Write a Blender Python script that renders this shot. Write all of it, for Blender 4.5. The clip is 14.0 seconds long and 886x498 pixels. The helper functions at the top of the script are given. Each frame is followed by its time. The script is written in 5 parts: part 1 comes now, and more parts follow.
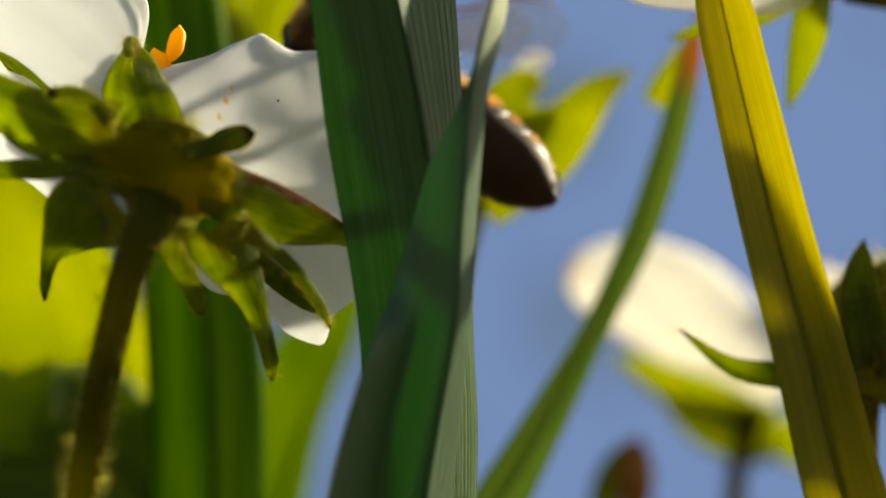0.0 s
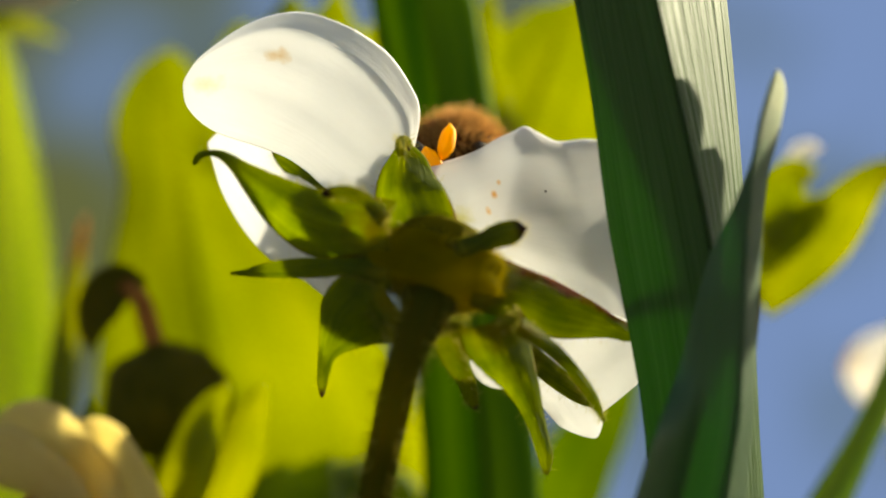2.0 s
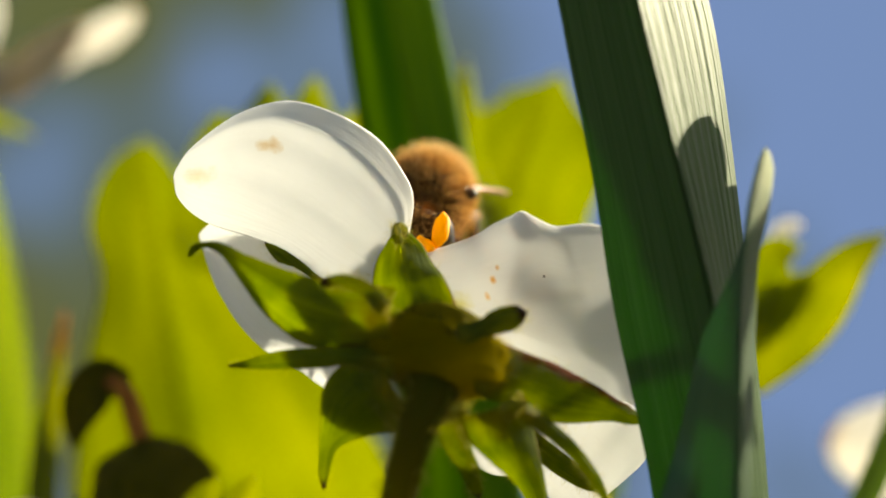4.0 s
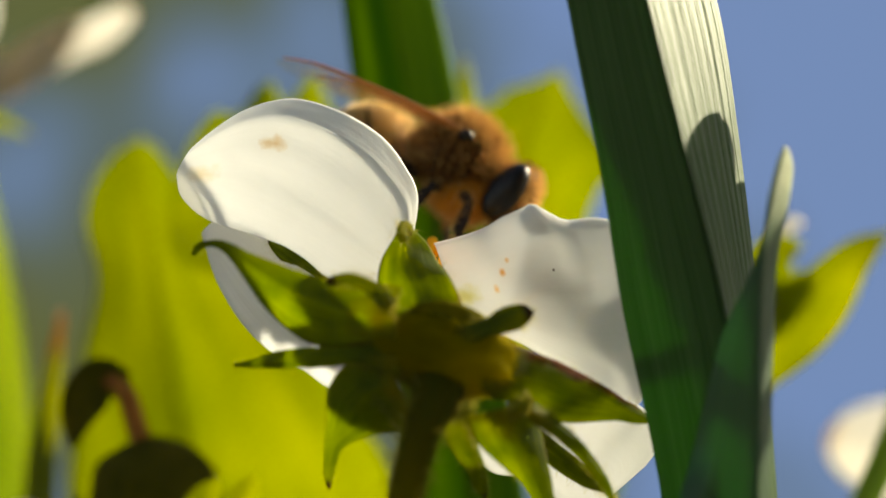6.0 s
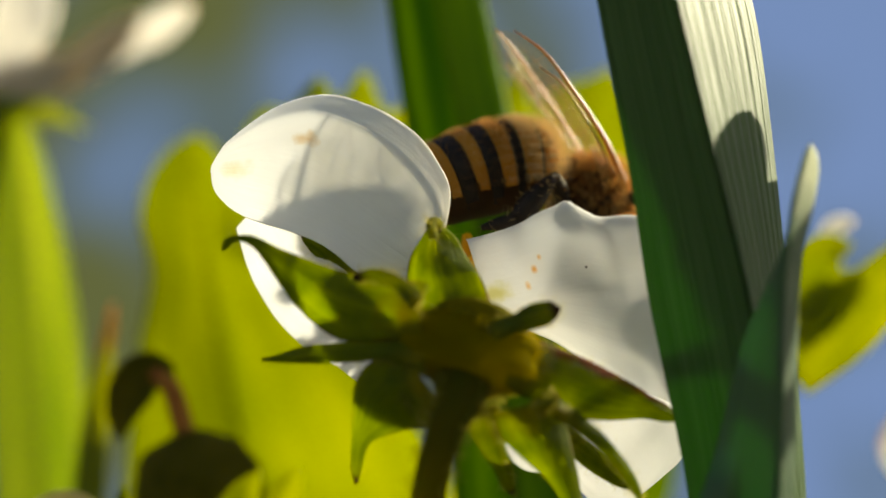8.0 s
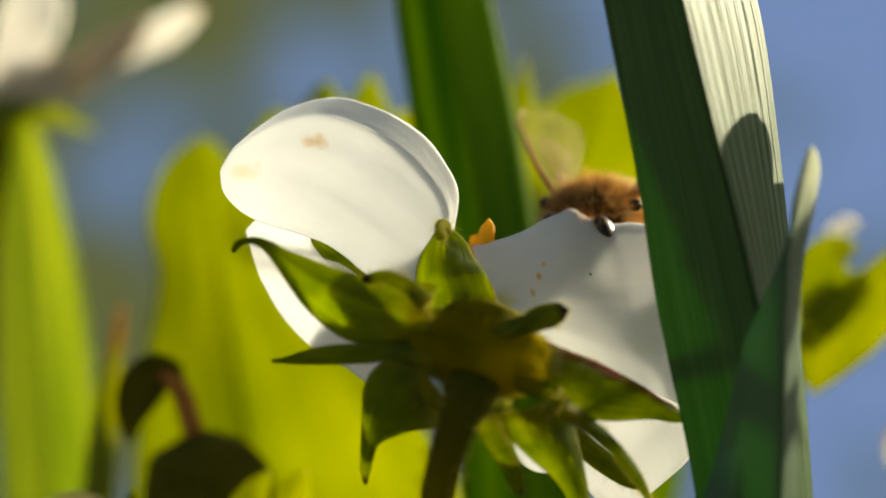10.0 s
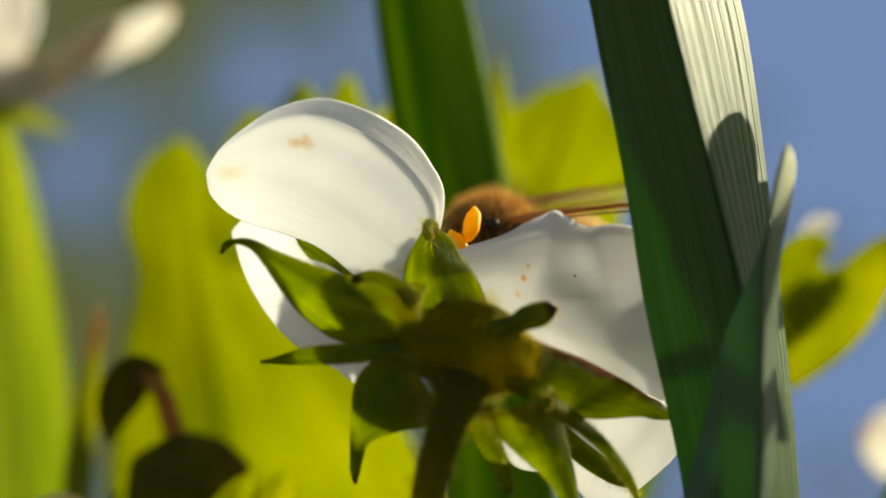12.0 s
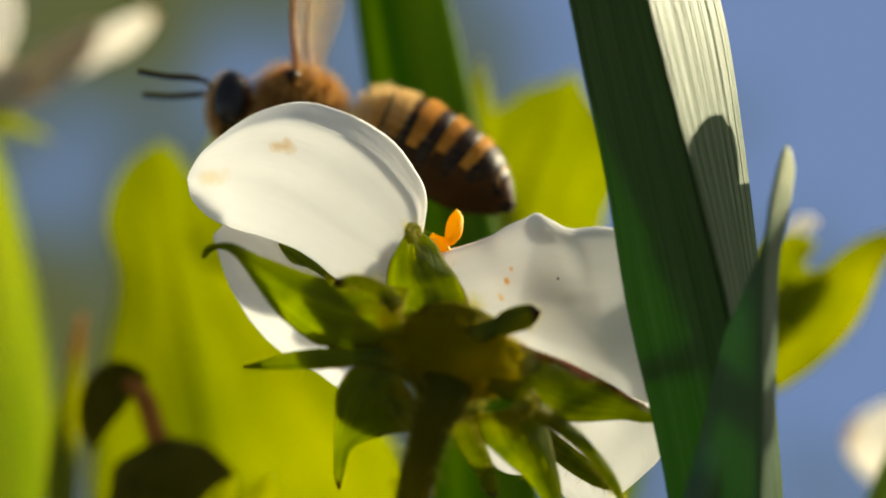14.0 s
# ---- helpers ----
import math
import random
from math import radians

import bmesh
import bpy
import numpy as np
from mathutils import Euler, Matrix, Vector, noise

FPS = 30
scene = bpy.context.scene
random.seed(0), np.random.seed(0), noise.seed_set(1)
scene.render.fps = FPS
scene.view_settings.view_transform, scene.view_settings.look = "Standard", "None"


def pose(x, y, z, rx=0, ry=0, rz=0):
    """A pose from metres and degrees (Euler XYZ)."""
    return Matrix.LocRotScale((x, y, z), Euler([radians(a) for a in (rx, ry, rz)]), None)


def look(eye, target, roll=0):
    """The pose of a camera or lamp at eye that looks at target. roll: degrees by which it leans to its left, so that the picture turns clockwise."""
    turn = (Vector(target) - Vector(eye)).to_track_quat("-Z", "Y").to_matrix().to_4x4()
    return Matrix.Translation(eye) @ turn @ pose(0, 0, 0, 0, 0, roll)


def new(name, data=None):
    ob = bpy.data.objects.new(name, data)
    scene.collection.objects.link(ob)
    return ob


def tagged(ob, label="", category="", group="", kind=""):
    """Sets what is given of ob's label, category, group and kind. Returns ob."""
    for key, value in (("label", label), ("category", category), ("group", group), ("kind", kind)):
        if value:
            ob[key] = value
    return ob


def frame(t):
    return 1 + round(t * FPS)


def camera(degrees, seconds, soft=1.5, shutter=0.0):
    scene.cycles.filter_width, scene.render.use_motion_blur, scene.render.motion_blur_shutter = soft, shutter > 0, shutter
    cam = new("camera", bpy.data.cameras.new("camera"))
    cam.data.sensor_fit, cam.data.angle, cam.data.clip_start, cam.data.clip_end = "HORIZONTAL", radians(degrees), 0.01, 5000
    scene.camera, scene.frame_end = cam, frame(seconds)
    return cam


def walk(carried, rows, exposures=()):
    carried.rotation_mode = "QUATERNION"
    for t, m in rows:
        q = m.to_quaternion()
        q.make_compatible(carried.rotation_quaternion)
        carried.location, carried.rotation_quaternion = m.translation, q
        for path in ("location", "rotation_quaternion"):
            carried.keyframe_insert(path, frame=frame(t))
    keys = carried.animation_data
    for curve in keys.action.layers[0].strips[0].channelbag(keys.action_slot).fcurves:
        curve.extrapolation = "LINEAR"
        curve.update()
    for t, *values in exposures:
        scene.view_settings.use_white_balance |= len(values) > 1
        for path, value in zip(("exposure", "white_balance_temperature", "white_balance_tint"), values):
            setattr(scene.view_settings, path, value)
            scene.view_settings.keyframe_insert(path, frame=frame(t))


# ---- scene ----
# ---- camera ----
cam = camera(22.0, 14.0, soft=1.6)
cam.data.dof.use_dof = True
cam.data.dof.focus_distance = 0.0900
cam.data.dof.aperture_fstop = 25.0
walk(cam, [
    (0.0, pose(0.00077, -0.08423, 0.11585, 101.660, -0.266, -7.377)),
    (0.5, pose(0.00077, -0.08387, 0.11595, 102.198, -0.349, -6.467)),
    (1.0, pose(0.00077, -0.08460, 0.11574, 102.764, -1.012, -3.943)),
    (1.5, pose(0.00077, -0.08481, 0.11568, 102.806, -1.172, -1.303)),
    (2.0, pose(0.00077, -0.08461, 0.11574, 103.962, -0.860, -0.503)),
    (2.5, pose(0.00090, -0.08487, 0.11566, 105.464, -0.348, 1.049)),
    (3.0, pose(0.00071, -0.08418, 0.11586, 106.006, 0.012, 0.429)),
    (3.5, pose(0.00032, -0.08420, 0.11586, 106.096, 0.542, -0.465)),
    (3.7, pose(-0.00096, -0.08413, 0.11588, 106.127, 0.763, -1.284)),
    (5.8, pose(-0.00248, -0.08350, 0.11606, 106.083, 1.040, -2.270)),
    (6.0, pose(-0.00244, -0.08350, 0.11606, 106.083, 1.016, -2.102)),
    (6.5, pose(-0.00141, -0.08354, 0.11605, 106.031, 0.615, -1.191)),
    (7.0, pose(-0.00077, -0.08349, 0.11606, 105.992, 0.196, -0.607)),
    (7.5, pose(0.00000, -0.08363, 0.11602, 106.000, -0.000, -0.000)),
    (8.0, pose(0.00051, -0.08357, 0.11604, 106.002, -0.089, 0.371)),
    (8.5, pose(0.00039, -0.08370, 0.11600, 105.990, -0.073, 0.339)),
    (8.7, pose(0.00037, -0.08371, 0.11600, 105.995, -0.065, 0.600)),
    (10.8, pose(0.00020, -0.08425, 0.11584, 106.075, 0.130, 0.090)),
    (11.0, pose(0.00013, -0.08429, 0.11583, 106.078, 0.139, -0.256)),
    (11.5, pose(-0.00013, -0.08490, 0.11566, 106.086, 0.521, -0.077)),
    (12.0, pose(-0.00116, -0.08439, 0.11580, 106.045, 0.643, -0.657)),
    (12.5, pose(-0.00045, -0.08439, 0.11580, 106.099, 0.572, -0.306)),
    (13.0, pose(-0.00032, -0.08422, 0.11585, 106.106, 0.850, -0.310)),
    (13.5, pose(-0.00231, -0.08432, 0.11582, 106.122, 1.019, -1.820)),
    (14.0, pose(-0.00116, -0.08411, 0.11588, 106.127, 1.109, -0.981)),
], exposures=((0.0, 1.58, 8000, 8), (0.8, 1.58, 8000, 8), (1.8, 1.68, 8000, 8), (3.2, 1.66, 8000, 8), (6.0, 1.58, 8000, 8), (8.5, 1.62, 8000, 8), (11.5, 1.50, 8000, 8), (14.0, 1.50, 8000, 8)))

# ---- world, sun, exposure ----
SUN = Vector((0.745, 0.432, 0.511)).normalized()
world = bpy.data.worlds.new("sky")
scene.world = world
world.use_nodes = True
wn = world.node_tree
sky = wn.nodes.new("ShaderNodeTexSky")
sky.sky_type = "NISHITA"
sky.sun_disc = False
sky.sun_elevation = math.asin(SUN.z)
sky.sun_rotation = math.atan2(SUN.x, SUN.y)
wn.nodes["Background"].inputs[1].default_value = 0.055
wn.links.new(sky.outputs[0], wn.nodes["Background"].inputs[0])
sun = new("sun", bpy.data.lights.new("sun", "SUN"))
sun.data.energy, sun.data.angle, sun.data.color = 5.0, radians(0.6), (0.97, 0.95, 0.80)
sun.matrix_world = look(SUN * 3, (0, 0, 0))

# ---- building helpers: lengths in millimetres ----
MM = 0.001


def lerp_list(values, s):
    """A smooth value at s in 0..1 along evenly spaced numbers or (s, value) pairs."""
    if isinstance(values, (int, float)):
        return float(values)
    if isinstance(values[0], tuple):
        xs, ys = [v[0] for v in values], [v[1] for v in values]
    else:
        xs, ys = [i / (len(values) - 1) for i in range(len(values))], list(values)
    n = len(xs)
    s = min(max(s, xs[0]), xs[-1])
    k = max(i for i in range(n - 1) if xs[i] <= s)
    h = xs[k + 1] - xs[k]
    u = (s - xs[k]) / h

    def slope(i):
        if i in (0, n - 1):
            j = min(i, n - 2)
            return (ys[j + 1] - ys[j]) / (xs[j + 1] - xs[j])
        return (ys[i + 1] - ys[i - 1]) / (xs[i + 1] - xs[i - 1])

    a, b = slope(k) * h, slope(k + 1) * h
    return ((2 * u**3 - 3 * u**2 + 1) * ys[k] + (u**3 - 2 * u**2 + u) * a + (3 * u**2 - 2 * u**3) * ys[k + 1] + (u**3 - u**2) * b)


def curve_at(points, s):
    """A point of a smooth line through the points, which lie at even steps of s however far apart they are."""
    n = len(points)
    s = min(max(s, 0.0), 1.0) * (n - 1)
    k = min(int(s), n - 2)
    u = s - k
    p = [Vector(points[i]) for i in range(max(0, k - 1), min(n, k + 3))]
    o = 1 if k > 0 else 0
    a, b = p[o], p[o + 1]
    h = max((b - a).length, 1e-6)
    ma = mb = (b - a) / h
    if k > 0:
        g = max((a - p[0]).length, 1e-6)
        ma = ((b - a) / h * g + (a - p[0]) / g * h) / (g + h)
    if k < n - 2:
        g = max((p[-1] - b).length, 1e-6)
        mb = ((b - a) / h * g + (p[-1] - b) / g * h) / (g + h)
    return (2 * u**3 - 3 * u**2 + 1) * a + (u**3 - 2 * u**2 + u) * h * ma + (3 * u**2 - 2 * u**3) * b + (u**3 - u**2) * h * mb


def part(name, bm, material, parent, label="", kind=""):
    me = bpy.data.meshes.new(name)
    bm.to_mesh(me)
    bm.free()
    me.materials.append(material)
    ob = new(name, me)
    ob.parent = parent
    return tagged(ob, label=label, kind=kind)


def thing(name, at, label, category, group=""):
    """An Empty at the base of a thing, in millimetres."""
    ob = new(name)
    ob.empty_display_size = 0.002
    ob.location = Vector(at) * MM
    return tagged(ob, label=label, category=category, group=group)


def origin(ob):
    o = Vector((0, 0, 0))
    while ob is not None:
        o += ob.location
        ob = ob.parent
    return o


def lamina(parent, points, left, right, face, cup=0.0, fold=0.0, thick=0.25, nu=28, nv=10, tip=0.85, base=0.0,
           teeth=0, tooth=0.0, wave=0.0, waves=2.0, seed=0, curl=0.0, fold_right=None, rim=None, ribs=None, crease=None, veins=None):
    """A leaf or petal round a centre line: half-widths on both sides, cupped, folded or wavy, with two faces and a rim."""
    o = origin(parent)
    bm = bmesh.new()
    uv = bm.loops.layers.uv.new("UVMap")
    face = Vector(face).normalized()
    rows_top, rows_low, coords = [], [], {}
    total = nu * (3 if teeth else 1)
    for i in range(total + 1):
        q = i / total
        s = 0.5 - 0.5 * math.cos(math.pi * q) if not teeth else q
        c = curve_at(points, s)
        tan = (curve_at(points, min(1, s + 0.01)) - curve_at(points, max(0, s - 0.01))).normalized()
        n = (face - tan * face.dot(tan)).normalized()
        side = tan.cross(n).normalized()
        cap = 1.0
        if s > tip:
            cap = math.sqrt(max(0.0, 1 - ((s - tip) / (1 - tip)) ** 2))
        if base and s < base:
            cap *= math.sqrt(max(0.0, 1 - ((base - s) / base) ** 2))
        top, low = [], []
        for j in range(nv + 1):
            v = 2 * j / nv - 1
            w = lerp_list(right if v > 0 else left, s) * cap
            if teeth:
                ph = (s * teeth + 0.37 * math.sin(seed + s * 9) + (0.4 if v > 0 else 0)) % 1
                w *= 1 - tooth * ph
            w = max(w, 0.01)
            bend = -cup * v * v * w - lerp_list(fold if v < 0 or fold_right is None else fold_right, s) * abs(v) * w - curl * abs(v) ** 5 * w
            if ribs:
                bend += ribs[1] * w / 2.5 * (1.6 if v > 0 else 0.14) * math.cos(v * math.pi * ribs[0] + 0.8 * math.sin(v * 9)) * min(1, 6 * (1 - abs(v)) + 0.2)
            if rim and v * rim[2] > rim[0]:
                x = v * rim[2] - rim[0]
                soft = rim[3] if len(rim) > 3 else 0.04
                bend -= lerp_list(rim[1], s) * (x * x / (2 * soft) if x < soft else x - soft / 2) * w
            if veins:
                bend += veins[1] * math.sin(s * veins[0] * 6.283 - abs(v) * 5.0) * min(1.0, 3 * abs(v)) * (1 - abs(v))
            if crease:
                x = s - (crease[0] - (v + 1) * crease[1])
                bend -= crease[2] * max(0.0, x + 0.02 * math.exp(-abs(x) * 25))
            bend += wave * math.sin(s * waves * 6.283 + seed + v * 1.7) * abs(v) * w
            bend += 0.35 * wave * w * noise.noise(Vector((s * 4, v * 2, seed * 3.1)))
            p = c + side * (v * w) + n * bend
            t2 = thick / 2 * (1 - 0.75 * abs(v) ** 3)
            a = bm.verts.new((p + n * t2) * MM - o)
            b = bm.verts.new((p - n * t2) * MM - o)
            coords[a] = coords[b] = (s, j / nv)
            top.append(a), low.append(b)
        rows_top.append(top), rows_low.append(low)
    for i in range(total):
        for j in range(nv):
            bm.faces.new((rows_top[i][j], rows_top[i][j + 1], rows_top[i + 1][j + 1], rows_top[i + 1][j]))
            bm.faces.new((rows_low[i][j], rows_low[i + 1][j], rows_low[i + 1][j + 1], rows_low[i][j + 1]))
        for j in (0, nv):
            quad = (rows_top[i][j], rows_top[i + 1][j], rows_low[i + 1][j], rows_low[i][j])
            bm.faces.new(quad if j == 0 else quad[::-1])
    for j in range(nv):
        bm.faces.new((rows_top[0][j], rows_low[0][j], rows_low[0][j + 1], rows_top[0][j + 1]))
        bm.faces.new((rows_top[-1][j], rows_top[-1][j + 1], rows_low[-1][j + 1], rows_low[-1][j]))
    for f in bm.faces:
        f.smooth = True
        for l in f.loops:
            l[uv].uv = coords[l.vert]
    return bm


def tube(parent, points, radii, sides=14, rings=24, bump=0.0, seed=0, bm=None, flat=1.0):
    """A stem: a tapered round tube along a smooth line, closed at both ends."""
    o = origin(parent) if parent else Vector((0, 0, 0))
    bm = bm or bmesh.new()
    uv = bm.loops.layers.uv.verify()
    rows, coords = [], {}
    for i in range(rings + 1):
        s = i / rings
        c = curve_at(points, s)
        tan = (curve_at(points, min(1, s + 0.01)) - curve_at(points, max(0, s - 0.01))).normalized()
        a = tan.cross(Vector((0.31, 0.94, 0.12))).normalized()
        b = tan.cross(a)
        r = lerp_list(radii, s)
        row = []
        for j in range(sides):
            g = 2 * math.pi * j / sides
            rr = r * (1 + bump * noise.noise(Vector((math.cos(g) * 2, math.sin(g) * 2, s * 12 + seed))))
            v = bm.verts.new((c + a * math.cos(g) * rr + b * math.sin(g) * rr * flat) * MM - o)
            coords[v] = (s, j / sides)
            row.append(v)
        rows.append(row)
    made = []
    for i in range(rings):
        for j in range(sides):
            k = (j + 1) % sides
            made.append(bm.faces.new((rows[i][j], rows[i][k], rows[i + 1][k], rows[i + 1][j])))
    made.append(bm.faces.new(rows[0][::-1]))
    made.append(bm.faces.new(rows[-1]))
    for f in made:
        f.smooth = True
        for l in f.loops:
            l[uv].uv = coords[l.vert]
    return bm


def blob(parent, centre, radii, turn=(0, 0, 0), lump=0.0, seed=0, seg=24, bm=None, power=1.0):
    """A rounded, slightly uneven body."""
    o = origin(parent) if parent else Vector((0, 0, 0))
    bm = bm or bmesh.new()
    m = Euler([radians(a) for a in turn]).to_matrix()
    made = bmesh.ops.create_uvsphere(bm, u_segments=seg, v_segments=seg * 2 // 3, radius=1.0)["verts"]
    for v in made:
        d = v.co.normalized()
        k = 1 + lump * noise.noise(d * 2.2 + Vector((seed, seed * 0.7, 0)))
        p = Vector([math.copysign(abs(x) ** power, x) for x in d])
        v.co = (m @ Vector((p.x * radii[0], p.y * radii[1], p.z * radii[2])) * k + Vector(centre)) * MM - o
    for f in bm.faces:
        f.smooth = True
    return bm


def hairs(parent, roots, length, width, seed=0, spread=0.5, droop=0.0):
    """Many fine three-sided hairs: roots are (place, outward way) in millimetres; one joined mesh."""
    o = origin(parent) if parent else Vector((0, 0, 0))
    rng = random.Random(seed)
    verts, faces = [], []
    for p, n in roots:
        d = (n + Vector((rng.uniform(-1, 1), rng.uniform(-1, 1), rng.uniform(-1, 1))) * spread).normalized()
        ln = length * rng.uniform(0.5, 1.15)
        a = d.orthogonal().normalized()
        b = d.cross(a)
        k = len(verts)
        mid = p + d * ln * 0.55
        end = p + d * ln + Vector((0, 0, -droop * ln))
        for c, w in ((p, width), (mid, width * 0.7)):
            for g in (0, 2.094, 4.189):
                verts.append((c + (a * math.cos(g) + b * math.sin(g)) * w) * MM - o)
        verts.append(end * MM - o)
        for j in range(3):
            m = (j + 1) % 3
            faces.append((k + j, k + m, k + 3 + m, k + 3 + j))
            faces.append((k + 3 + j, k + 3 + m, k + 6))
    me = bpy.data.meshes.new("hair")
    me.from_pydata(verts, [], faces)
    bm = bmesh.new()
    bm.from_mesh(me)
    bpy.data.meshes.remove(me)
    return bm


def surface_roots(ob, count, seed=0, keep=None, lift=0.0):
    """Random places on a mesh part, in millimetres of the space of its thing's parent, with their normals."""
    rng = random.Random(seed)
    me = ob.data
    polys = list(me.polygons)
    areas = np.cumsum([p.area for p in polys])
    o = origin(ob)
    out = []
    while len(out) < count:
        p = polys[int(np.searchsorted(areas, rng.uniform(0, areas[-1] * 0.9999)))]
        vs = [me.vertices[i].co for i in p.vertices]
        a, b = rng.random(), rng.random()
        if a + b > 1:
            a, b = 1 - a, 1 - b
        q = vs[0] + (vs[1] - vs[0]) * a + (vs[2] - vs[0]) * b
        w = (q + o) / MM
        if keep is None or keep(w, p.normal):
            out.append((w + p.normal * lift, Vector(p.normal)))
    return out


# ---- materials ----
def nodes(name):
    m = bpy.data.materials.new(name)
    m.use_nodes = True
    t = m.node_tree
    return m, t, t.nodes["Principled BSDF"], t.nodes["Material Output"]


def add(t, kind, **inputs):
    n = t.nodes.new(kind)
    for k, v in inputs.items():
        n.inputs[k.replace("_", " ")].default_value = v
    return n


def ramp(t, source, stops):
    r = t.nodes.new("ShaderNodeValToRGB")
    e = r.color_ramp.elements
    while len(e) < len(stops):
        e.new(0.5)
    for k, (pos, col) in zip(e, stops):
        k.position, k.color = pos, (*col, 1)
    t.links.new(source, r.inputs[0])
    return r.outputs[0]


def leaf_material(name, colors, through_colors, share=0.5, rough=0.45, stripes=0.0, across=60.0, scale=260.0,
                  bump=0.25, spots=None, spot_at=0.66, spec=0.4, mottle=0.35, tip_color=None, tip_at=0.85, sheen=0.0, marks=(), border=None):
    """A living leaf: lit skin, light that shines through it, fibres along its length, mottling and specks."""
    m, t, b, out = nodes(name)
    L = t.links
    pos = t.nodes.new("ShaderNodeTexCoord")
    big = add(t, "ShaderNodeTexNoise", Scale=scale, Detail=6.0, Roughness=0.6)
    L.new(pos.outputs["Object"], big.inputs["Vector"])
    mapn = t.nodes.new("ShaderNodeMapping")
    mapn.inputs["Scale"].default_value = (1.6, across, 1.0)
    L.new(pos.outputs["UV"], mapn.inputs["Vector"])
    fib = add(t, "ShaderNodeTexNoise", Scale=1.0, Detail=3.0, Roughness=0.65)
    L.new(mapn.outputs[0], fib.inputs["Vector"])
    mix = t.nodes.new("ShaderNodeMix")
    mix.inputs[0].default_value = stripes
    L.new(big.outputs[0], mix.inputs[2])
    L.new(fib.outputs[0], mix.inputs[3])
    lo, hi = 0.5 - mottle / 2, 0.5 + mottle / 2
    col = ramp(t, mix.outputs[0], [(lo, colors[0]), (hi, colors[1])])
    thr = ramp(t, mix.outputs[0], [(lo, through_colors[0]), (hi, through_colors[1])])
    if spots:
        sp = add(t, "ShaderNodeTexNoise", Scale=scale * 2.3, Detail=3.0)
        L.new(pos.outputs["Object"], sp.inputs["Vector"])
        mask = ramp(t, sp.outputs[0], [(spot_at, (0, 0, 0)), (spot_at + 0.05, (1, 1, 1))])
        for which in (0, 1):
            mm = t.nodes.new("ShaderNodeMix")
            mm.data_type = "RGBA"
            L.new(mask, mm.inputs[0])
            L.new(col if which == 0 else thr, mm.inputs[6])
            mm.inputs[7].default_value = (*spots, 1)
            if which == 0:
                col = mm.outputs[2]
            else:
                thr = mm.outputs[2]
    if tip_color:
        sepn = t.nodes.new("ShaderNodeSeparateXYZ")
        L.new(pos.outputs["UV"], sepn.inputs[0])
        edge = t.nodes.new("ShaderNodeMath")
        edge.operation = "ADD"
        jit = t.nodes.new("ShaderNodeMath")
        jit.operation = "MULTIPLY_ADD"
        jit.inputs[1].default_value, jit.inputs[2].default_value = 0.24, -0.12
        L.new(big.outputs[0], jit.inputs[0])
        L.new(sepn.outputs[0], edge.inputs[0])
        L.new(jit.outputs[0], edge.inputs[1])
        mask = ramp(t, edge.outputs[0], [(tip_at, (0, 0, 0)), (min(1, tip_at + 0.12), (1, 1, 1))])
        for which in (0, 1):
            mm = t.nodes.new("ShaderNodeMix")
            mm.data_type = "RGBA"
            L.new(mask, mm.inputs[0])
            L.new(col if which == 0 else thr, mm.inputs[6])
            mm.inputs[7].default_value = (*tip_color, 1)
            if which == 0:
                col = mm.outputs[2]
            else:
                thr = mm.outputs[2]
    if border:
        sepe = t.nodes.new("ShaderNodeSeparateXYZ")
        L.new(pos.outputs["UV"], sepe.inputs[0])
        off = t.nodes.new("ShaderNodeMath")
        off.operation = "SUBTRACT"
        off.inputs[1].default_value = 0.5
        L.new(sepe.outputs[1], off.inputs[0])
        dist = t.nodes.new("ShaderNodeMath")
        dist.operation = "ABSOLUTE"
        L.new(off.outputs[0], dist.inputs[0])
        rough_edge = t.nodes.new("ShaderNodeMath")
        rough_edge.operation = "MULTIPLY_ADD"
        rough_edge.inputs[1].default_value = 0.16
        L.new(big.outputs[0], rough_edge.inputs[0])
        L.new(dist.outputs[0], rough_edge.inputs[2])
        mask = ramp(t, rough_edge.outputs[0], [(border[1], (0, 0, 0)), (border[1] + 0.07, (1, 1, 1))])
        for which in (0, 1):
            mm = t.nodes.new("ShaderNodeMix")
            mm.data_type = "RGBA"
            L.new(mask, mm.inputs[0])
            L.new(col if which == 0 else thr, mm.inputs[6])
            mm.inputs[7].default_value = (*border[0], 1)
            if which == 0:
                col = mm.outputs[2]
            else:
                thr = mm.outputs[2]
    for u, v, ru, rv, tint in marks:
        mp = t.nodes.new("ShaderNodeMapping")
        mp.inputs["Location"].default_value = (-u / ru, -v / rv, 0)
        mp.inputs["Scale"].default_value = (1 / ru, 1 / rv, 0)
        L.new(pos.outputs["UV"], mp.inputs["Vector"])
        ln = t.nodes.new("ShaderNodeVectorMath")
        ln.operation = "LENGTH"
        L.new(mp.outputs[0], ln.inputs[0])
        rag = add(t, "ShaderNodeTexNoise", Scale=1600.0, Detail=3.0)
        L.new(pos.outputs["Object"], rag.inputs["Vector"])
        sm = t.nodes.new("ShaderNodeMath")
        sm.operation = "MULTIPLY_ADD"
        sm.inputs[1].default_value = 1.6
        L.new(rag.outputs[0], sm.inputs[0])
        L.new(ln.outputs["Value"], sm.inputs[2])
        mask = ramp(t, sm.outputs[0], [(0.0, (1, 1, 1)), (1.0, (0, 0, 0))])
        e = mask.node.color_ramp.elements
        e[0].position, e[1].position = 0.55, 1.0
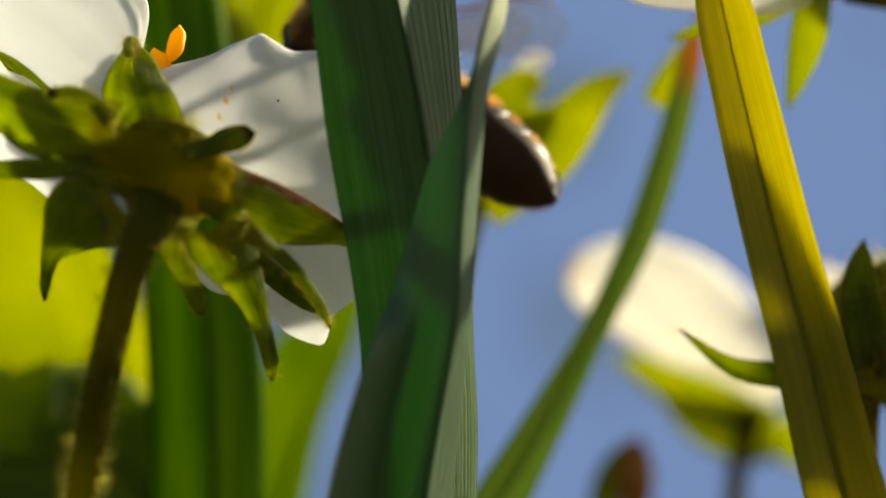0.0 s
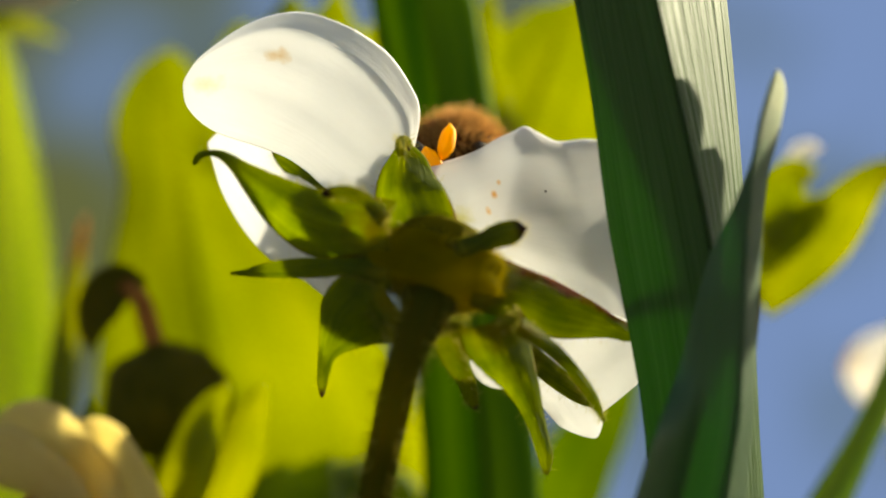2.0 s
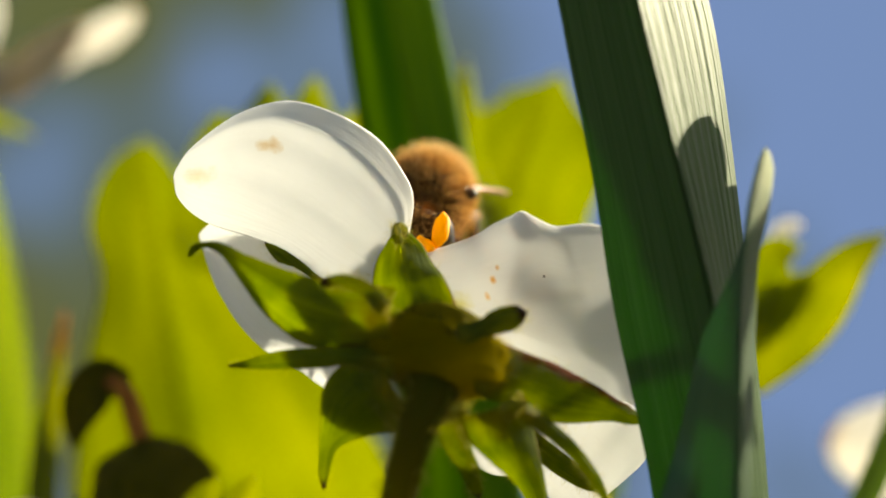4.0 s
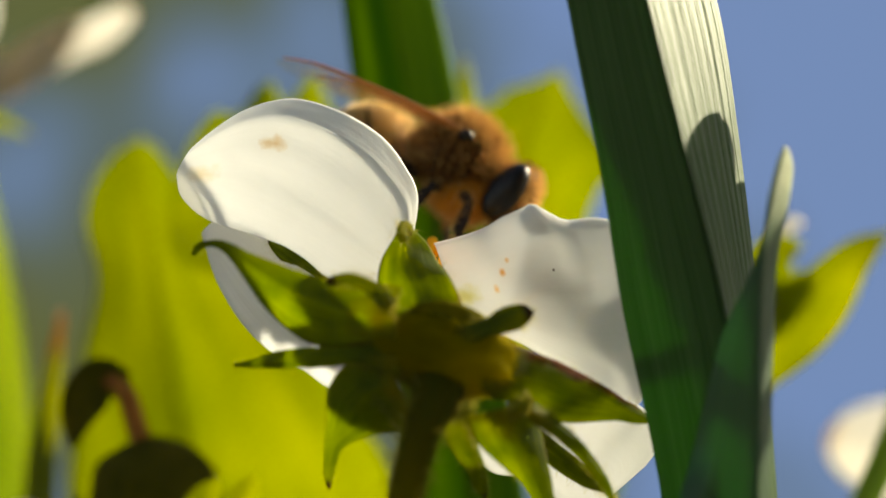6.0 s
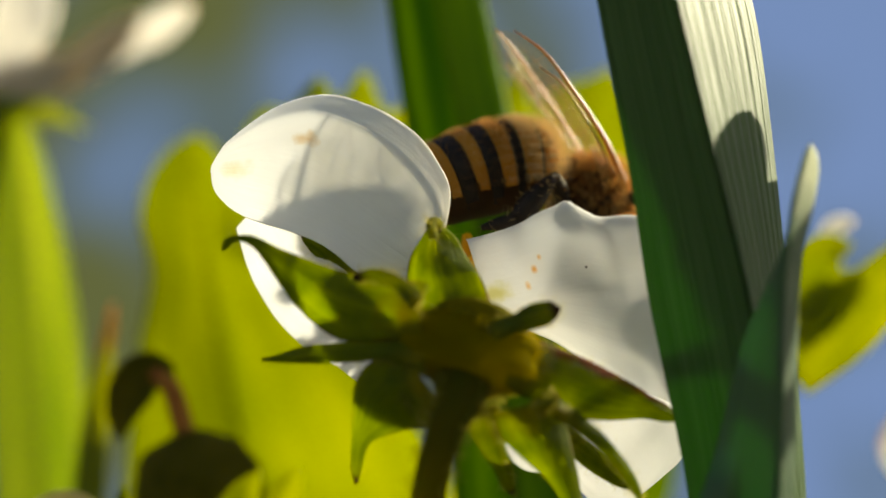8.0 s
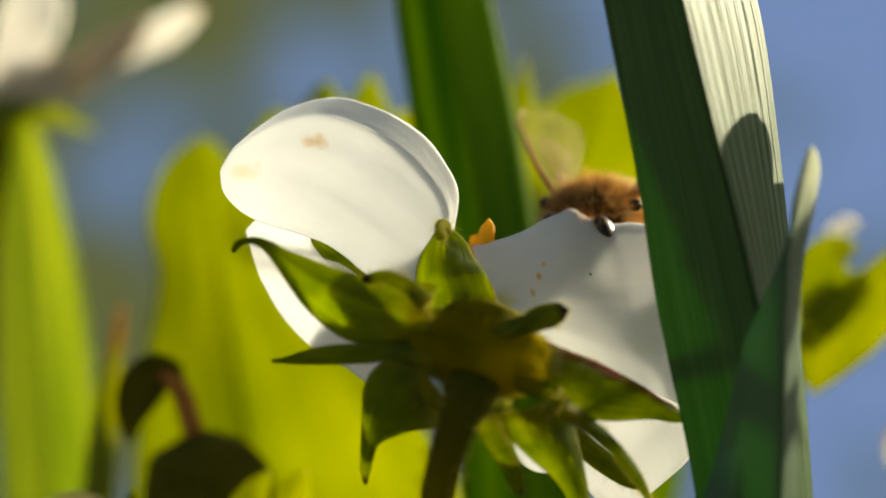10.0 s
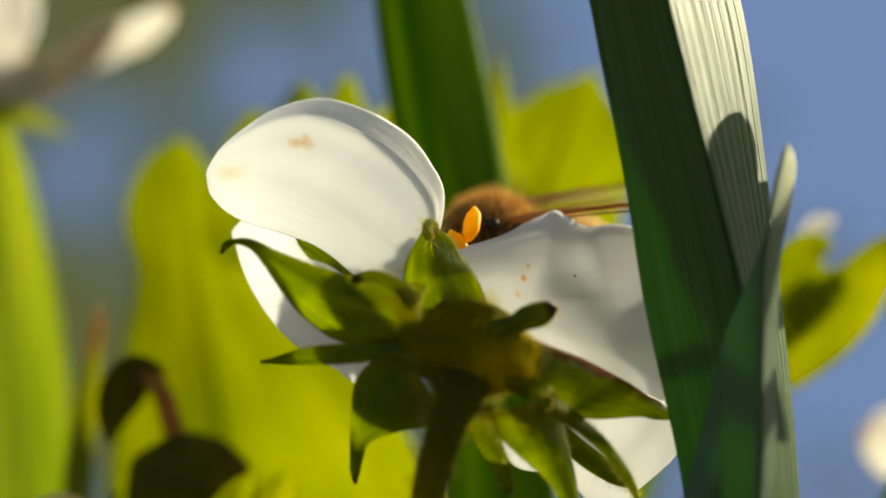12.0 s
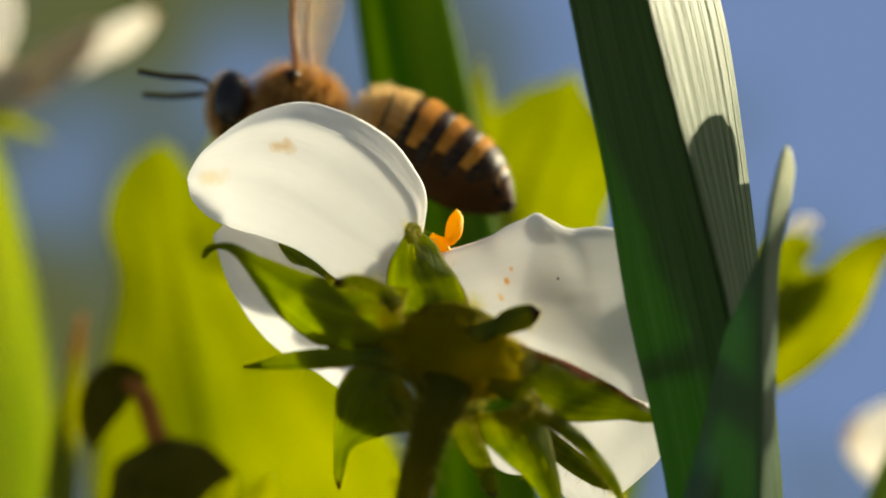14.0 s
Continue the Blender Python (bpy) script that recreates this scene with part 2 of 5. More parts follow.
        half = t.nodes.new("ShaderNodeMath")
        half.operation = "MULTIPLY"
        half.inputs[1].default_value = 0.62
        L.new(sm.outputs[0], half.inputs[0])
        L.new(half.outputs[0], mask.node.inputs[0])
        for which in (0, 1):
            mm = t.nodes.new("ShaderNodeMix")
            mm.data_type = "RGBA"
            L.new(mask, mm.inputs[0])
            L.new(col if which == 0 else thr, mm.inputs[6])
            mm.inputs[7].default_value = (*tint, 1)
            if which == 0:
                col = mm.outputs[2]
            else:
                thr = mm.outputs[2]
    L.new(col, b.inputs["Base Color"])
    b.inputs["Roughness"].default_value = rough
    b.inputs["Specular IOR Level"].default_value = spec
    b.inputs["Sheen Weight"].default_value = sheen
    b.inputs["Sheen Roughness"].default_value = 0.35
    b.inputs["Sheen Tint"].default_value = (0.95, 1.0, 0.85, 1)
    bm = add(t, "ShaderNodeBump", Strength=bump, Distance=0.0002)
    L.new(mix.outputs[0], bm.inputs["Height"])
    L.new(bm.outputs[0], b.inputs["Normal"])
    tr = t.nodes.new("ShaderNodeBsdfTranslucent")
    L.new(thr, tr.inputs[0])
    L.new(bm.outputs[0], tr.inputs["Normal"])
    sh = t.nodes.new("ShaderNodeMixShader")
    sh.inputs[0].default_value = share
    L.new(b.outputs[0], sh.inputs[1])
    L.new(tr.outputs[0], sh.inputs[2])
    L.new(sh.outputs[0], out.inputs[0])
    return m


def solid_material(name, colors, rough=0.5, scale=900.0, bump=0.2, spec=0.5, glow_through=0.0, glow=None):
    m, t, b, out = nodes(name)
    pos = t.nodes.new("ShaderNodeTexCoord")
    n = add(t, "ShaderNodeTexNoise", Scale=scale, Detail=5.0, Roughness=0.6)
    t.links.new(pos.outputs["Object"], n.inputs["Vector"])
    t.links.new(ramp(t, n.outputs[0], [(0.3, colors[0]), (0.7, colors[1])]), b.inputs["Base Color"])
    b.inputs["Roughness"].default_value = rough
    b.inputs["Specular IOR Level"].default_value = spec
    bp = add(t, "ShaderNodeBump", Strength=bump, Distance=0.0001)
    t.links.new(n.outputs[0], bp.inputs["Height"])
    t.links.new(bp.outputs[0], b.inputs["Normal"])
    if glow_through:
        tr = t.nodes.new("ShaderNodeBsdfTranslucent")
        tr.inputs[0].default_value = (*(glow or colors[1]), 1)
        sh = t.nodes.new("ShaderNodeMixShader")
        sh.inputs[0].default_value = glow_through
        t.links.new(b.outputs[0], sh.inputs[1])
        t.links.new(tr.outputs[0], sh.inputs[2])
        t.links.new(sh.outputs[0], out.inputs[0])
    return m


PETAL = dict(colors=((0.80, 0.80, 0.79), (0.88, 0.88, 0.87)), through_colors=((0.74, 0.75, 0.75), (0.90, 0.91, 0.92)), share=0.60,
             rough=0.55, stripes=0.45, across=9.0, scale=420.0, bump=0.35, spec=0.2, mottle=0.95)
petal_mat = leaf_material("white_petal", **PETAL)
stained_petal_mat = leaf_material("stained_petal", marks=((0.67, 0.735, 0.050, 0.060, (0.70, 0.55, 0.34)), (0.90, 0.52, 0.09, 0.17, (0.80, 0.74, 0.62)), (0.08, 0.30, 0.02, 0.03, (0.5, 0.42, 0.16))), **PETAL)
dusted_petal_mat = leaf_material("pollen_dusted_petal", marks=((0.33, 0.27, 0.018, 0.030, (0.80, 0.50, 0.20)), (0.285, 0.33, 0.022, 0.040, (0.80, 0.47, 0.16)), (0.23, 0.43, 0.026, 0.045, (0.82, 0.55, 0.24)),
                                                               (0.56, 0.40, 0.010, 0.010, (0.03, 0.02, 0.02)), (0.05, 0.42, 0.12, 0.10, (0.72, 0.70, 0.40))), **PETAL)
far_petal_mat = leaf_material("faded_petal", ((0.72, 0.70, 0.64), (0.85, 0.84, 0.80)), ((0.82, 0.79, 0.71), (0.90, 0.88, 0.84)), share=0.66,
                              rough=0.6, stripes=0.4, across=14.0, tip_color=(0.66, 0.50, 0.32), tip_at=0.97)
withered_mat = leaf_material("withered_petal", ((0.45, 0.34, 0.12), (0.62, 0.52, 0.26)), ((0.80, 0.68, 0.28), (0.96, 0.88, 0.54)), share=0.62, rough=0.7, stripes=0.4, across=9.0)
# tan tones paint the shaded petals of the high white flower
shade_tan_mat = leaf_material("shade_tan_petal", ((0.40, 0.33, 0.22), (0.58, 0.50, 0.36)), ((0.40, 0.32, 0.18), (0.55, 0.46, 0.30)), share=0.45, rough=0.7, stripes=0.4, across=9.0)
SEPAL = dict(colors=((0.035, 0.058, 0.007), (0.095, 0.120, 0.014)), through_colors=((0.17, 0.26, 0.004), (0.64, 0.69, 0.012)), share=0.63,
             border=((0.16, 0.085, 0.010), 0.535),
             rough=0.7, stripes=0.60, across=6.0, scale=700.0, spec=0.1, bump=0.7, mottle=0.42, tip_color=(0.10, 0.05, 0.03), tip_at=0.95)
BASE = (-0.02, 0.5, 0.26, 0.75, (0.26, 0.23, 0.008))
sepal_mat = leaf_material("green_sepal", marks=(BASE,), **SEPAL)
red_sepal_mat = leaf_material("red_edged_sepal", marks=(BASE, (0.42, 0.04, 0.50, 0.22, (0.20, 0.055, 0.012)), (0.75, 0.08, 0.25, 0.25, (0.16, 0.05, 0.012))), **SEPAL)
brown_tip_mat = leaf_material("brown_tipped_sepal", marks=(BASE,), **{**SEPAL, "colors": ((0.03, 0.055, 0.008), (0.07, 0.10, 0.014)), "through_colors": ((0.18, 0.25, 0.006), (0.55, 0.55, 0.012)), "tip_color": (0.05, 0.025, 0.015), "tip_at": 0.80})
calyx_mat = leaf_material("yellow_green_calyx", ((0.085, 0.080, 0.002), (0.17, 0.140, 0.003)), ((0.50, 0.44, 0.003), (0.90, 0.74, 0.004)), share=0.60, spec=0.02,
                          rough=0.9, scale=300.0, bump=0.12, mottle=0.80)
calyx_hair_mat = solid_material("olive_hair", ((0.12, 0.11, 0.004), (0.24, 0.20, 0.010)), rough=0.8, spec=0.03, glow_through=0.6, glow=(0.66, 0.56, 0.03))
stem_mat = leaf_material("hairy_stem", ((0.030, 0.045, 0.004), (0.060, 0.050, 0.006)), ((0.20, 0.26, 0.008), (0.30, 0.17, 0.01)), share=0.4,
                         rough=0.8, spec=0.05, stripes=0.6, across=9.0, scale=500.0, spots=(0.03, 0.015, 0.01), spot_at=0.72)
flower_stem_mat = leaf_material("flower_stem", ((0.028, 0.042, 0.003), (0.060, 0.052, 0.005)), ((0.21, 0.25, 0.006), (0.31, 0.21, 0.008)), share=0.5, rough=0.8, spec=0.04,
                                stripes=0.6, across=9.0, scale=500.0, spots=(0.03, 0.015, 0.01), spot_at=0.72, marks=((-0.01, 0.5, 0.17, 3.0, (0.15, 0.13, 0.004)),))
blade_mat = leaf_material("ribbed_blade", ((0.019, 0.058, 0.010), (0.092, 0.152, 0.066)), ((0.07, 0.26, 0.003), (0.12, 0.36, 0.006)), share=0.34,
                          rough=0.45, stripes=0.97, across=48.0, bump=0.9, spec=0.16, mottle=0.45)
# the pale tip_color paints the sun's glare on the blade tip
young_blade_mat = leaf_material("young_blade", ((0.022, 0.066, 0.024), (0.046, 0.106, 0.036)), ((0.05, 0.24, 0.02), (0.12, 0.40, 0.03)), share=0.32,
                                rough=0.5, stripes=0.9, across=34.0, bump=0.6, spec=0.55, sheen=0.05, tip_color=(0.50, 0.55, 0.36), tip_at=0.80, mottle=0.7)
yellow_blade_mat = leaf_material("yellowing_blade", ((0.045, 0.055, 0.006), (0.085, 0.085, 0.010)), ((0.48, 0.47, 0.008), (0.80, 0.68, 0.01)), share=0.62,
                                 rough=0.4, stripes=0.9, across=22.0, bump=0.5)
back_blade_mat = leaf_material("backlit_blade", ((0.035, 0.085, 0.005), (0.08, 0.15, 0.008)), ((0.08, 0.20, 0.002), (0.30, 0.44, 0.003)), share=0.60, spec=0.1,
                               rough=0.6, stripes=0.95, across=4.5, bump=0.3, mottle=0.22)
thin_blade_mat = leaf_material("thin_pale_blade", ((0.08, 0.13, 0.02), (0.18, 0.22, 0.06)), ((0.16, 0.28, 0.02), (0.38, 0.46, 0.12)), share=0.5, rough=0.45, stripes=0.95, across=5.0, tip_color=(0.60, 0.22, 0.03), tip_at=0.90)
spike_mat = leaf_material("orange_tipped_blade", ((0.08, 0.13, 0.012), (0.14, 0.19, 0.02)), ((0.34, 0.38, 0.004), (0.60, 0.58, 0.006)), share=0.6, rough=0.5, stripes=0.8, across=5.0, tip_color=(0.5, 0.2, 0.04), tip_at=0.86)
pale_blade_mat = leaf_material("pale_edged_blade", ((0.09, 0.15, 0.014), (0.24, 0.28, 0.08)), ((0.24, 0.36, 0.008), (0.72, 0.74, 0.14)), share=0.55,
                               rough=0.45, stripes=0.95, across=5.0, bump=0.3, mottle=0.4)
leaf_mat = leaf_material("backlit_leaf", ((0.07, 0.12, 0.010), (0.14, 0.19, 0.02)), ((0.30, 0.36, 0.004), (0.64, 0.645, 0.006)), share=0.66,
                         rough=0.5, stripes=0.6, across=7.0, scale=130.0, bump=0.4, mottle=0.5, tip_color=(0.5, 0.25, 0.04), tip_at=0.99)
olive_leaf_mat = leaf_material("olive_leaf", ((0.08, 0.115, 0.007), (0.16, 0.19, 0.016)), ((0.34, 0.40, 0.003), (0.72, 0.70, 0.006)), share=0.64, rough=0.55, stripes=0.5, across=5.0, scale=160.0, spec=0.15)
# darker copy of the leaf colours: shade is put into the tones
shaded_leaf_mat = leaf_material("shade_toned_leaf", ((0.03, 0.06, 0.006), (0.07, 0.10, 0.012)), ((0.18, 0.28, 0.003), (0.34, 0.42, 0.005)), share=0.6, rough=0.6, stripes=0.5, across=6.0, scale=130.0, spec=0.2)
bud_mat = leaf_material("dark_bud", ((0.030, 0.030, 0.005), (0.065, 0.055, 0.010)), ((0.32, 0.34, 0.008), (0.50, 0.44, 0.012)), share=0.35, rough=0.85, spec=0.03, scale=600.0)
anther_mat = solid_material("orange_anther", ((0.90, 0.42, 0.008), (0.98, 0.60, 0.015)), rough=0.6, glow_through=0.5)
brown_mat = solid_material("dried_brown", ((0.18, 0.07, 0.02), (0.40, 0.17, 0.04)), rough=0.8, spec=0.1, glow_through=0.25, glow=(0.60, 0.28, 0.05))
hair_mat = solid_material("pale_hair", ((0.10, 0.10, 0.02), (0.22, 0.20, 0.06)), rough=0.7, spec=0.05, glow_through=0.65, glow=(0.82, 0.76, 0.28))
soil_mat = solid_material("garden_soil", ((0.03, 0.025, 0.015), (0.08, 0.065, 0.04)), rough=0.9, scale=40.0, bump=0.6)
fuzz_mat = solid_material("golden_fuzz", ((0.40, 0.24, 0.09), (0.74, 0.53, 0.27)), rough=0.7, glow_through=0.54, spec=0.1, glow=(0.95, 0.70, 0.36))
dark_shell_mat = solid_material("dark_shell", ((0.010, 0.007, 0.006), (0.026, 0.016, 0.010)), rough=0.5, spec=0.16, bump=0.3, scale=2600.0)
amber_shell_mat = solid_material("amber_shell", ((0.46, 0.18, 0.022), (0.70, 0.34, 0.06)), rough=0.55, glow_through=0.4, spec=0.1, glow=(0.90, 0.48, 0.09))
belly_mat = solid_material("brown_belly", ((0.014, 0.008, 0.004), (0.045, 0.022, 0.008)), rough=0.6, spec=0.08, glow_through=0.08, glow=(0.80, 0.36, 0.06), scale=420.0)
vein_mat = solid_material("amber_vein", ((0.22, 0.09, 0.02), (0.36, 0.16, 0.04)), rough=0.4, glow_through=0.35, glow=(0.62, 0.30, 0.07))
skin_mat = solid_material("brown_shell", ((0.030, 0.017, 0.008), (0.065, 0.036, 0.015)), rough=0.7, spec=0.05)
brown_fuzz_mat = solid_material("brown_fuzz", ((0.11, 0.058, 0.020), (0.26, 0.145, 0.055)), rough=0.7, glow_through=0.38, spec=0.08, glow=(0.60, 0.30, 0.09))
pale_fuzz_mat = solid_material("cream_fuzz", ((0.52, 0.39, 0.21), (0.84, 0.70, 0.46)), rough=0.7, glow_through=0.54, spec=0.1, glow=(0.97, 0.84, 0.58))
eye_mat = solid_material("black_eye", ((0.006, 0.005, 0.005), (0.014, 0.010, 0.009)), rough=0.34, scale=4000.0, bump=0.1, spec=0.25)


def wing_material():
    m, t, b, out = nodes("clear_wing")
    b.inputs["Base Color"].default_value = (0.55, 0.42, 0.22, 1)
    b.inputs["Roughness"].default_value = 0.22
    tp = t.nodes.new("ShaderNodeBsdfTransparent")
    tp.inputs[0].default_value = (0.99, 0.98, 0.95, 1)
    sh = t.nodes.new("ShaderNodeMixShader")
    sh.inputs[0].default_value = 0.10
    t.links.new(tp.outputs[0], sh.inputs[1])
    t.links.new(b.outputs[0], sh.inputs[2])
    t.links.new(sh.outputs[0], out.inputs[0])
    return m


wing_mat = wing_material()


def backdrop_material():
    """Far garden and sky out of focus: soft blue with grey-green patches, given off by the sheet itself."""
    m, t, b, out = nodes("glowing_distance")
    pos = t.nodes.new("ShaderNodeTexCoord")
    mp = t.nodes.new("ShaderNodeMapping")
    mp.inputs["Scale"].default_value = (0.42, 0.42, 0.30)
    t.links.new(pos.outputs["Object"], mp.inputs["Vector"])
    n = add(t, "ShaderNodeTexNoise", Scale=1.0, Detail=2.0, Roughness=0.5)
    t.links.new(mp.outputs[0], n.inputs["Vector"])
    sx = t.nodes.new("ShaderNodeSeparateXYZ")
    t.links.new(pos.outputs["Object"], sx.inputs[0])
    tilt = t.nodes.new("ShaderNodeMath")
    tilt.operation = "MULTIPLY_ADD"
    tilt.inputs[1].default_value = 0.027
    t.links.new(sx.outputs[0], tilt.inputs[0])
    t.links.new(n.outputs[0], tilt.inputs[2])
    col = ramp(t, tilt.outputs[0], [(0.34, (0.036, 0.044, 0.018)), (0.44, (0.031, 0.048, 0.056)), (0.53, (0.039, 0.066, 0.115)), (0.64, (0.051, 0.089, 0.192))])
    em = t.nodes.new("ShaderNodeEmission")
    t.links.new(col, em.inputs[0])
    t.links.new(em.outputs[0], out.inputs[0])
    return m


# ---- ground and distance ----
def build_ground():
    bm = bmesh.new()
    rings = [0.0, 0.05, 0.1, 0.2, 0.4, 0.8, 2, 5, 15, 60, 300, 1500]
    prev = None
    for k, r in enumerate(rings):
        row = []
        for j in range(48):
            g = 2 * math.pi * j / 48
            p = Vector((math.cos(g) * r, math.sin(g) * r, 0))
            p.z = 0.006 * noise.noise(p * 30) * (1 if r < 1 else 0) - 0.001
            row.append(bm.verts.new(p))
            if k == 0:
                break
        if prev is not None:
            for j in range(48):
                i = (j + 1) % 48
                if len(prev) == 1:
                    bm.faces.new((prev[0], row[j], row[i]))
                else:
                    bm.faces.new((prev[j], row[j], row[i], prev[i]))
        prev = row
    ob = part("ground", bm, soil_mat, None)
    tagged(ob, "dark garden soil under the strawberry plants", "ground", kind="structure")


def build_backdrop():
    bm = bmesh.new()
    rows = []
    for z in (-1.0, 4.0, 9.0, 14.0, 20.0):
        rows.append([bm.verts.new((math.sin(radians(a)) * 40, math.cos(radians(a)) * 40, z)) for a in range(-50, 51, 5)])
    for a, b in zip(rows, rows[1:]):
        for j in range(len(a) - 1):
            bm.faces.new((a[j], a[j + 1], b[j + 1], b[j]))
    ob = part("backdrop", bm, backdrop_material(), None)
    tagged(ob, "blurred blue and grey-green distance, a glowing sheet behind the plants", "backdrop", kind="structure")


build_ground()
build_backdrop()


# ---- the strawberry flower ----
TO_EYE = (0.000, -0.961, -0.276)


def build_flower():
    fl = thing("strawberry_flower", (-1.47, 2.97, 126.01), "open white strawberry flower seen from behind on a hairy stem", "flower")
    stem = part("stem", tube(fl, [(1.11, -0.22, 136.42), (0.88, -1.10, 135.12), (0.58, -1.80, 133.94), (0.18, -2.32, 132.84), (-0.20, -2.30, 131.70), (-0.66, -1.44, 129.79), (-1.46, 0.96, 125.78), (-2.00, 5.26, 118.02)] + [(-2.74, 13.84, 99.00), (-3, 12, 0)],
                             [(0, 2.1), (0.05, 1.9), (0.1, 1.62), (0.14, 1.3), (0.18, 1.05), (0.23, 0.90), (0.3, 0.78), (0.4, 0.68), (0.55, 0.62), (0.7, 0.6), (1, 0.8)], sides=24, rings=72, bump=0.06), flower_stem_mat, fl, "dark hairy reddish green stem")
    roots = surface_roots(stem, 3200, 3, lambda w, n: w.z > 116 and n.y > -0.75)
    part("hair", hairs(stem, roots, 0.66, 0.009, seed=4, spread=0.45), hair_mat, stem, "fine pale hairs", "stuff")
    cup = part("calyx", blob(fl, (0.97, -0.97, 135.76), (2.95, 1.85, 1.42), turn=(16, 13, 0), lump=0.14, seed=2, seg=48), calyx_mat, fl, "yellow-green hairy calyx cup")
    roots = surface_roots(cup, 6500, 5)
    part("hair", hairs(cup, roots, 0.30, 0.006, seed=6, spread=0.9), calyx_hair_mat, cup, "fine pale hairs", "stuff")
    # petals: centre line, half-widths on both sides
    p1 = lamina(fl, [(-0.71, 2.36, 139.74), (-2.74, 1.97, 141.10), (-4.74, 1.82, 142.35), (-7.00, 2.02, 143.48), (-9.32, 2.60, 143.99)],
                [(0, 0.50), (0.1, 1.17), (0.22, 1.56), (0.34, 1.45), (0.46, 1.44), (0.58, 1.61), (0.7, 1.76), (0.8, 1.71), (0.88, 1.47), (0.94, 1.08), (0.98, 0.62), (1, 0.03)],
                [(0, 1.01), (0.1, 3.16), (0.22, 4.04), (0.34, 4.49), (0.46, 4.60), (0.58, 4.54), (0.7, 4.22), (0.8, 3.24), (0.88, 2.30), (0.94, 1.61), (0.98, 1.06), (1, 0.35)],
                (0.098, -0.987, -0.129), cup=0.06, thick=0.10, nu=80, nv=72, tip=1.0, wave=0.015, waves=1.6, seed=1, rim=(0.72, [(0, 0.40), (0.3, 0.50), (0.6, 0.58), (0.85, 0.74), (1, 0.74)], 1, 0.05), ribs=(5.5, 0.004))
    part("petal", p1, stained_petal_mat, fl, "broad upright white petal")
    p2 = lamina(fl, [(-0.98, 3.95, 137.10), (-3.01, 4.32, 137.99), (-5.06, 4.62, 139.11), (-6.69, 4.80, 140.69), (-8.22, 4.88, 142.57)],
                [(0, 1.74), (0.1, 2.18), (0.22, 2.27), (0.34, 2.03), (0.46, 1.94), (0.58, 1.74), (0.7, 1.52), (0.8, 1.27), (0.88, 0.95), (0.94, 0.67), (0.98, 0.50), (1, 0.38)],
                [(0, 0.79), (0.1, 1.27), (0.22, 1.24), (0.34, 1.31), (0.46, 1.62), (0.58, 1.58), (0.7, 1.34), (0.8, 1.59), (0.88, 1.64), (0.94, 1.11), (0.98, 0.73), (1, 0.54)],
                (-0.195, -0.911, -0.363), cup=0.1, thick=0.13, nu=48, nv=28, tip=1.0, wave=0.04, seed=2, ribs=(3, 0.012))
    part("petal", p2, petal_mat, fl, "white petal half hidden behind sepals")
    p3 = lamina(fl, [(1.46, 3.03, 138.13), (3.35, 3.10, 138.62), (5.22, 3.36, 139.15), (7.08, 3.63, 139.67), (10.20, 4.19, 140.64)],
                [(0, 3.10), (0.004, 3.10), (0.121, 3.12), (0.241, 3.22), (0.331, 3.37), (0.418, 3.60), (0.524, 3.76), (0.591, 3.84), (0.643, 3.40), (0.728, 2.82), (1, 2.59)],
                [(0, 0.47), (0.3, 1.73), (0.57, 3.88), (0.78, 4.96), (1, 3.88)],
                (-0.144, -0.989, -0.034), cup=0.10, thick=0.16, nu=60, nv=40, tip=0.8, wave=0.06, waves=1.2, seed=3, curl=0.10, crease=(0.62, 0.30, 2.3), rim=(0.93, 0.8, -1), ribs=(4, 0.010))
    right_petal = part("petal", p3, dusted_petal_mat, fl, "white petal with an orange pollen smear")
    p4 = lamina(fl, [(4.10, 3.60, 134.69), (5.14, 3.94, 133.53), (6.21, 4.57, 132.42), (7.06, 5.37, 131.43), (7.46, 6.03, 130.58)],
                [(0, 1.09), (0.1, 1.86), (0.22, 2.58), (0.34, 3.13), (0.46, 3.58), (0.58, 3.81), (0.7, 3.86), (0.8, 0.70), (0.88, 0.50), (0.94, 0.35), (0.98, 0.22), (1, 0.13)],
                [(0, 2.46), (0.1, 2.58), (0.22, 2.35), (0.34, 1.62), (0.46, 1.37), (0.58, 1.28), (0.7, 1.25), (0.8, 1.13), (0.88, 0.90), (0.94, 0.57), (0.98, 0.29), (1, 0.13)],
                (-0.050, -0.973, -0.227), cup=0.1, thick=0.13, nu=48, nv=36, tip=1.0, wave=0.05, seed=4, ribs=(4, 0.012))
    part("petal", p4, petal_mat, fl, "drooping white petal below")
    # sepals and the small leaves between them
    F = (0.000, -0.984, -0.179)
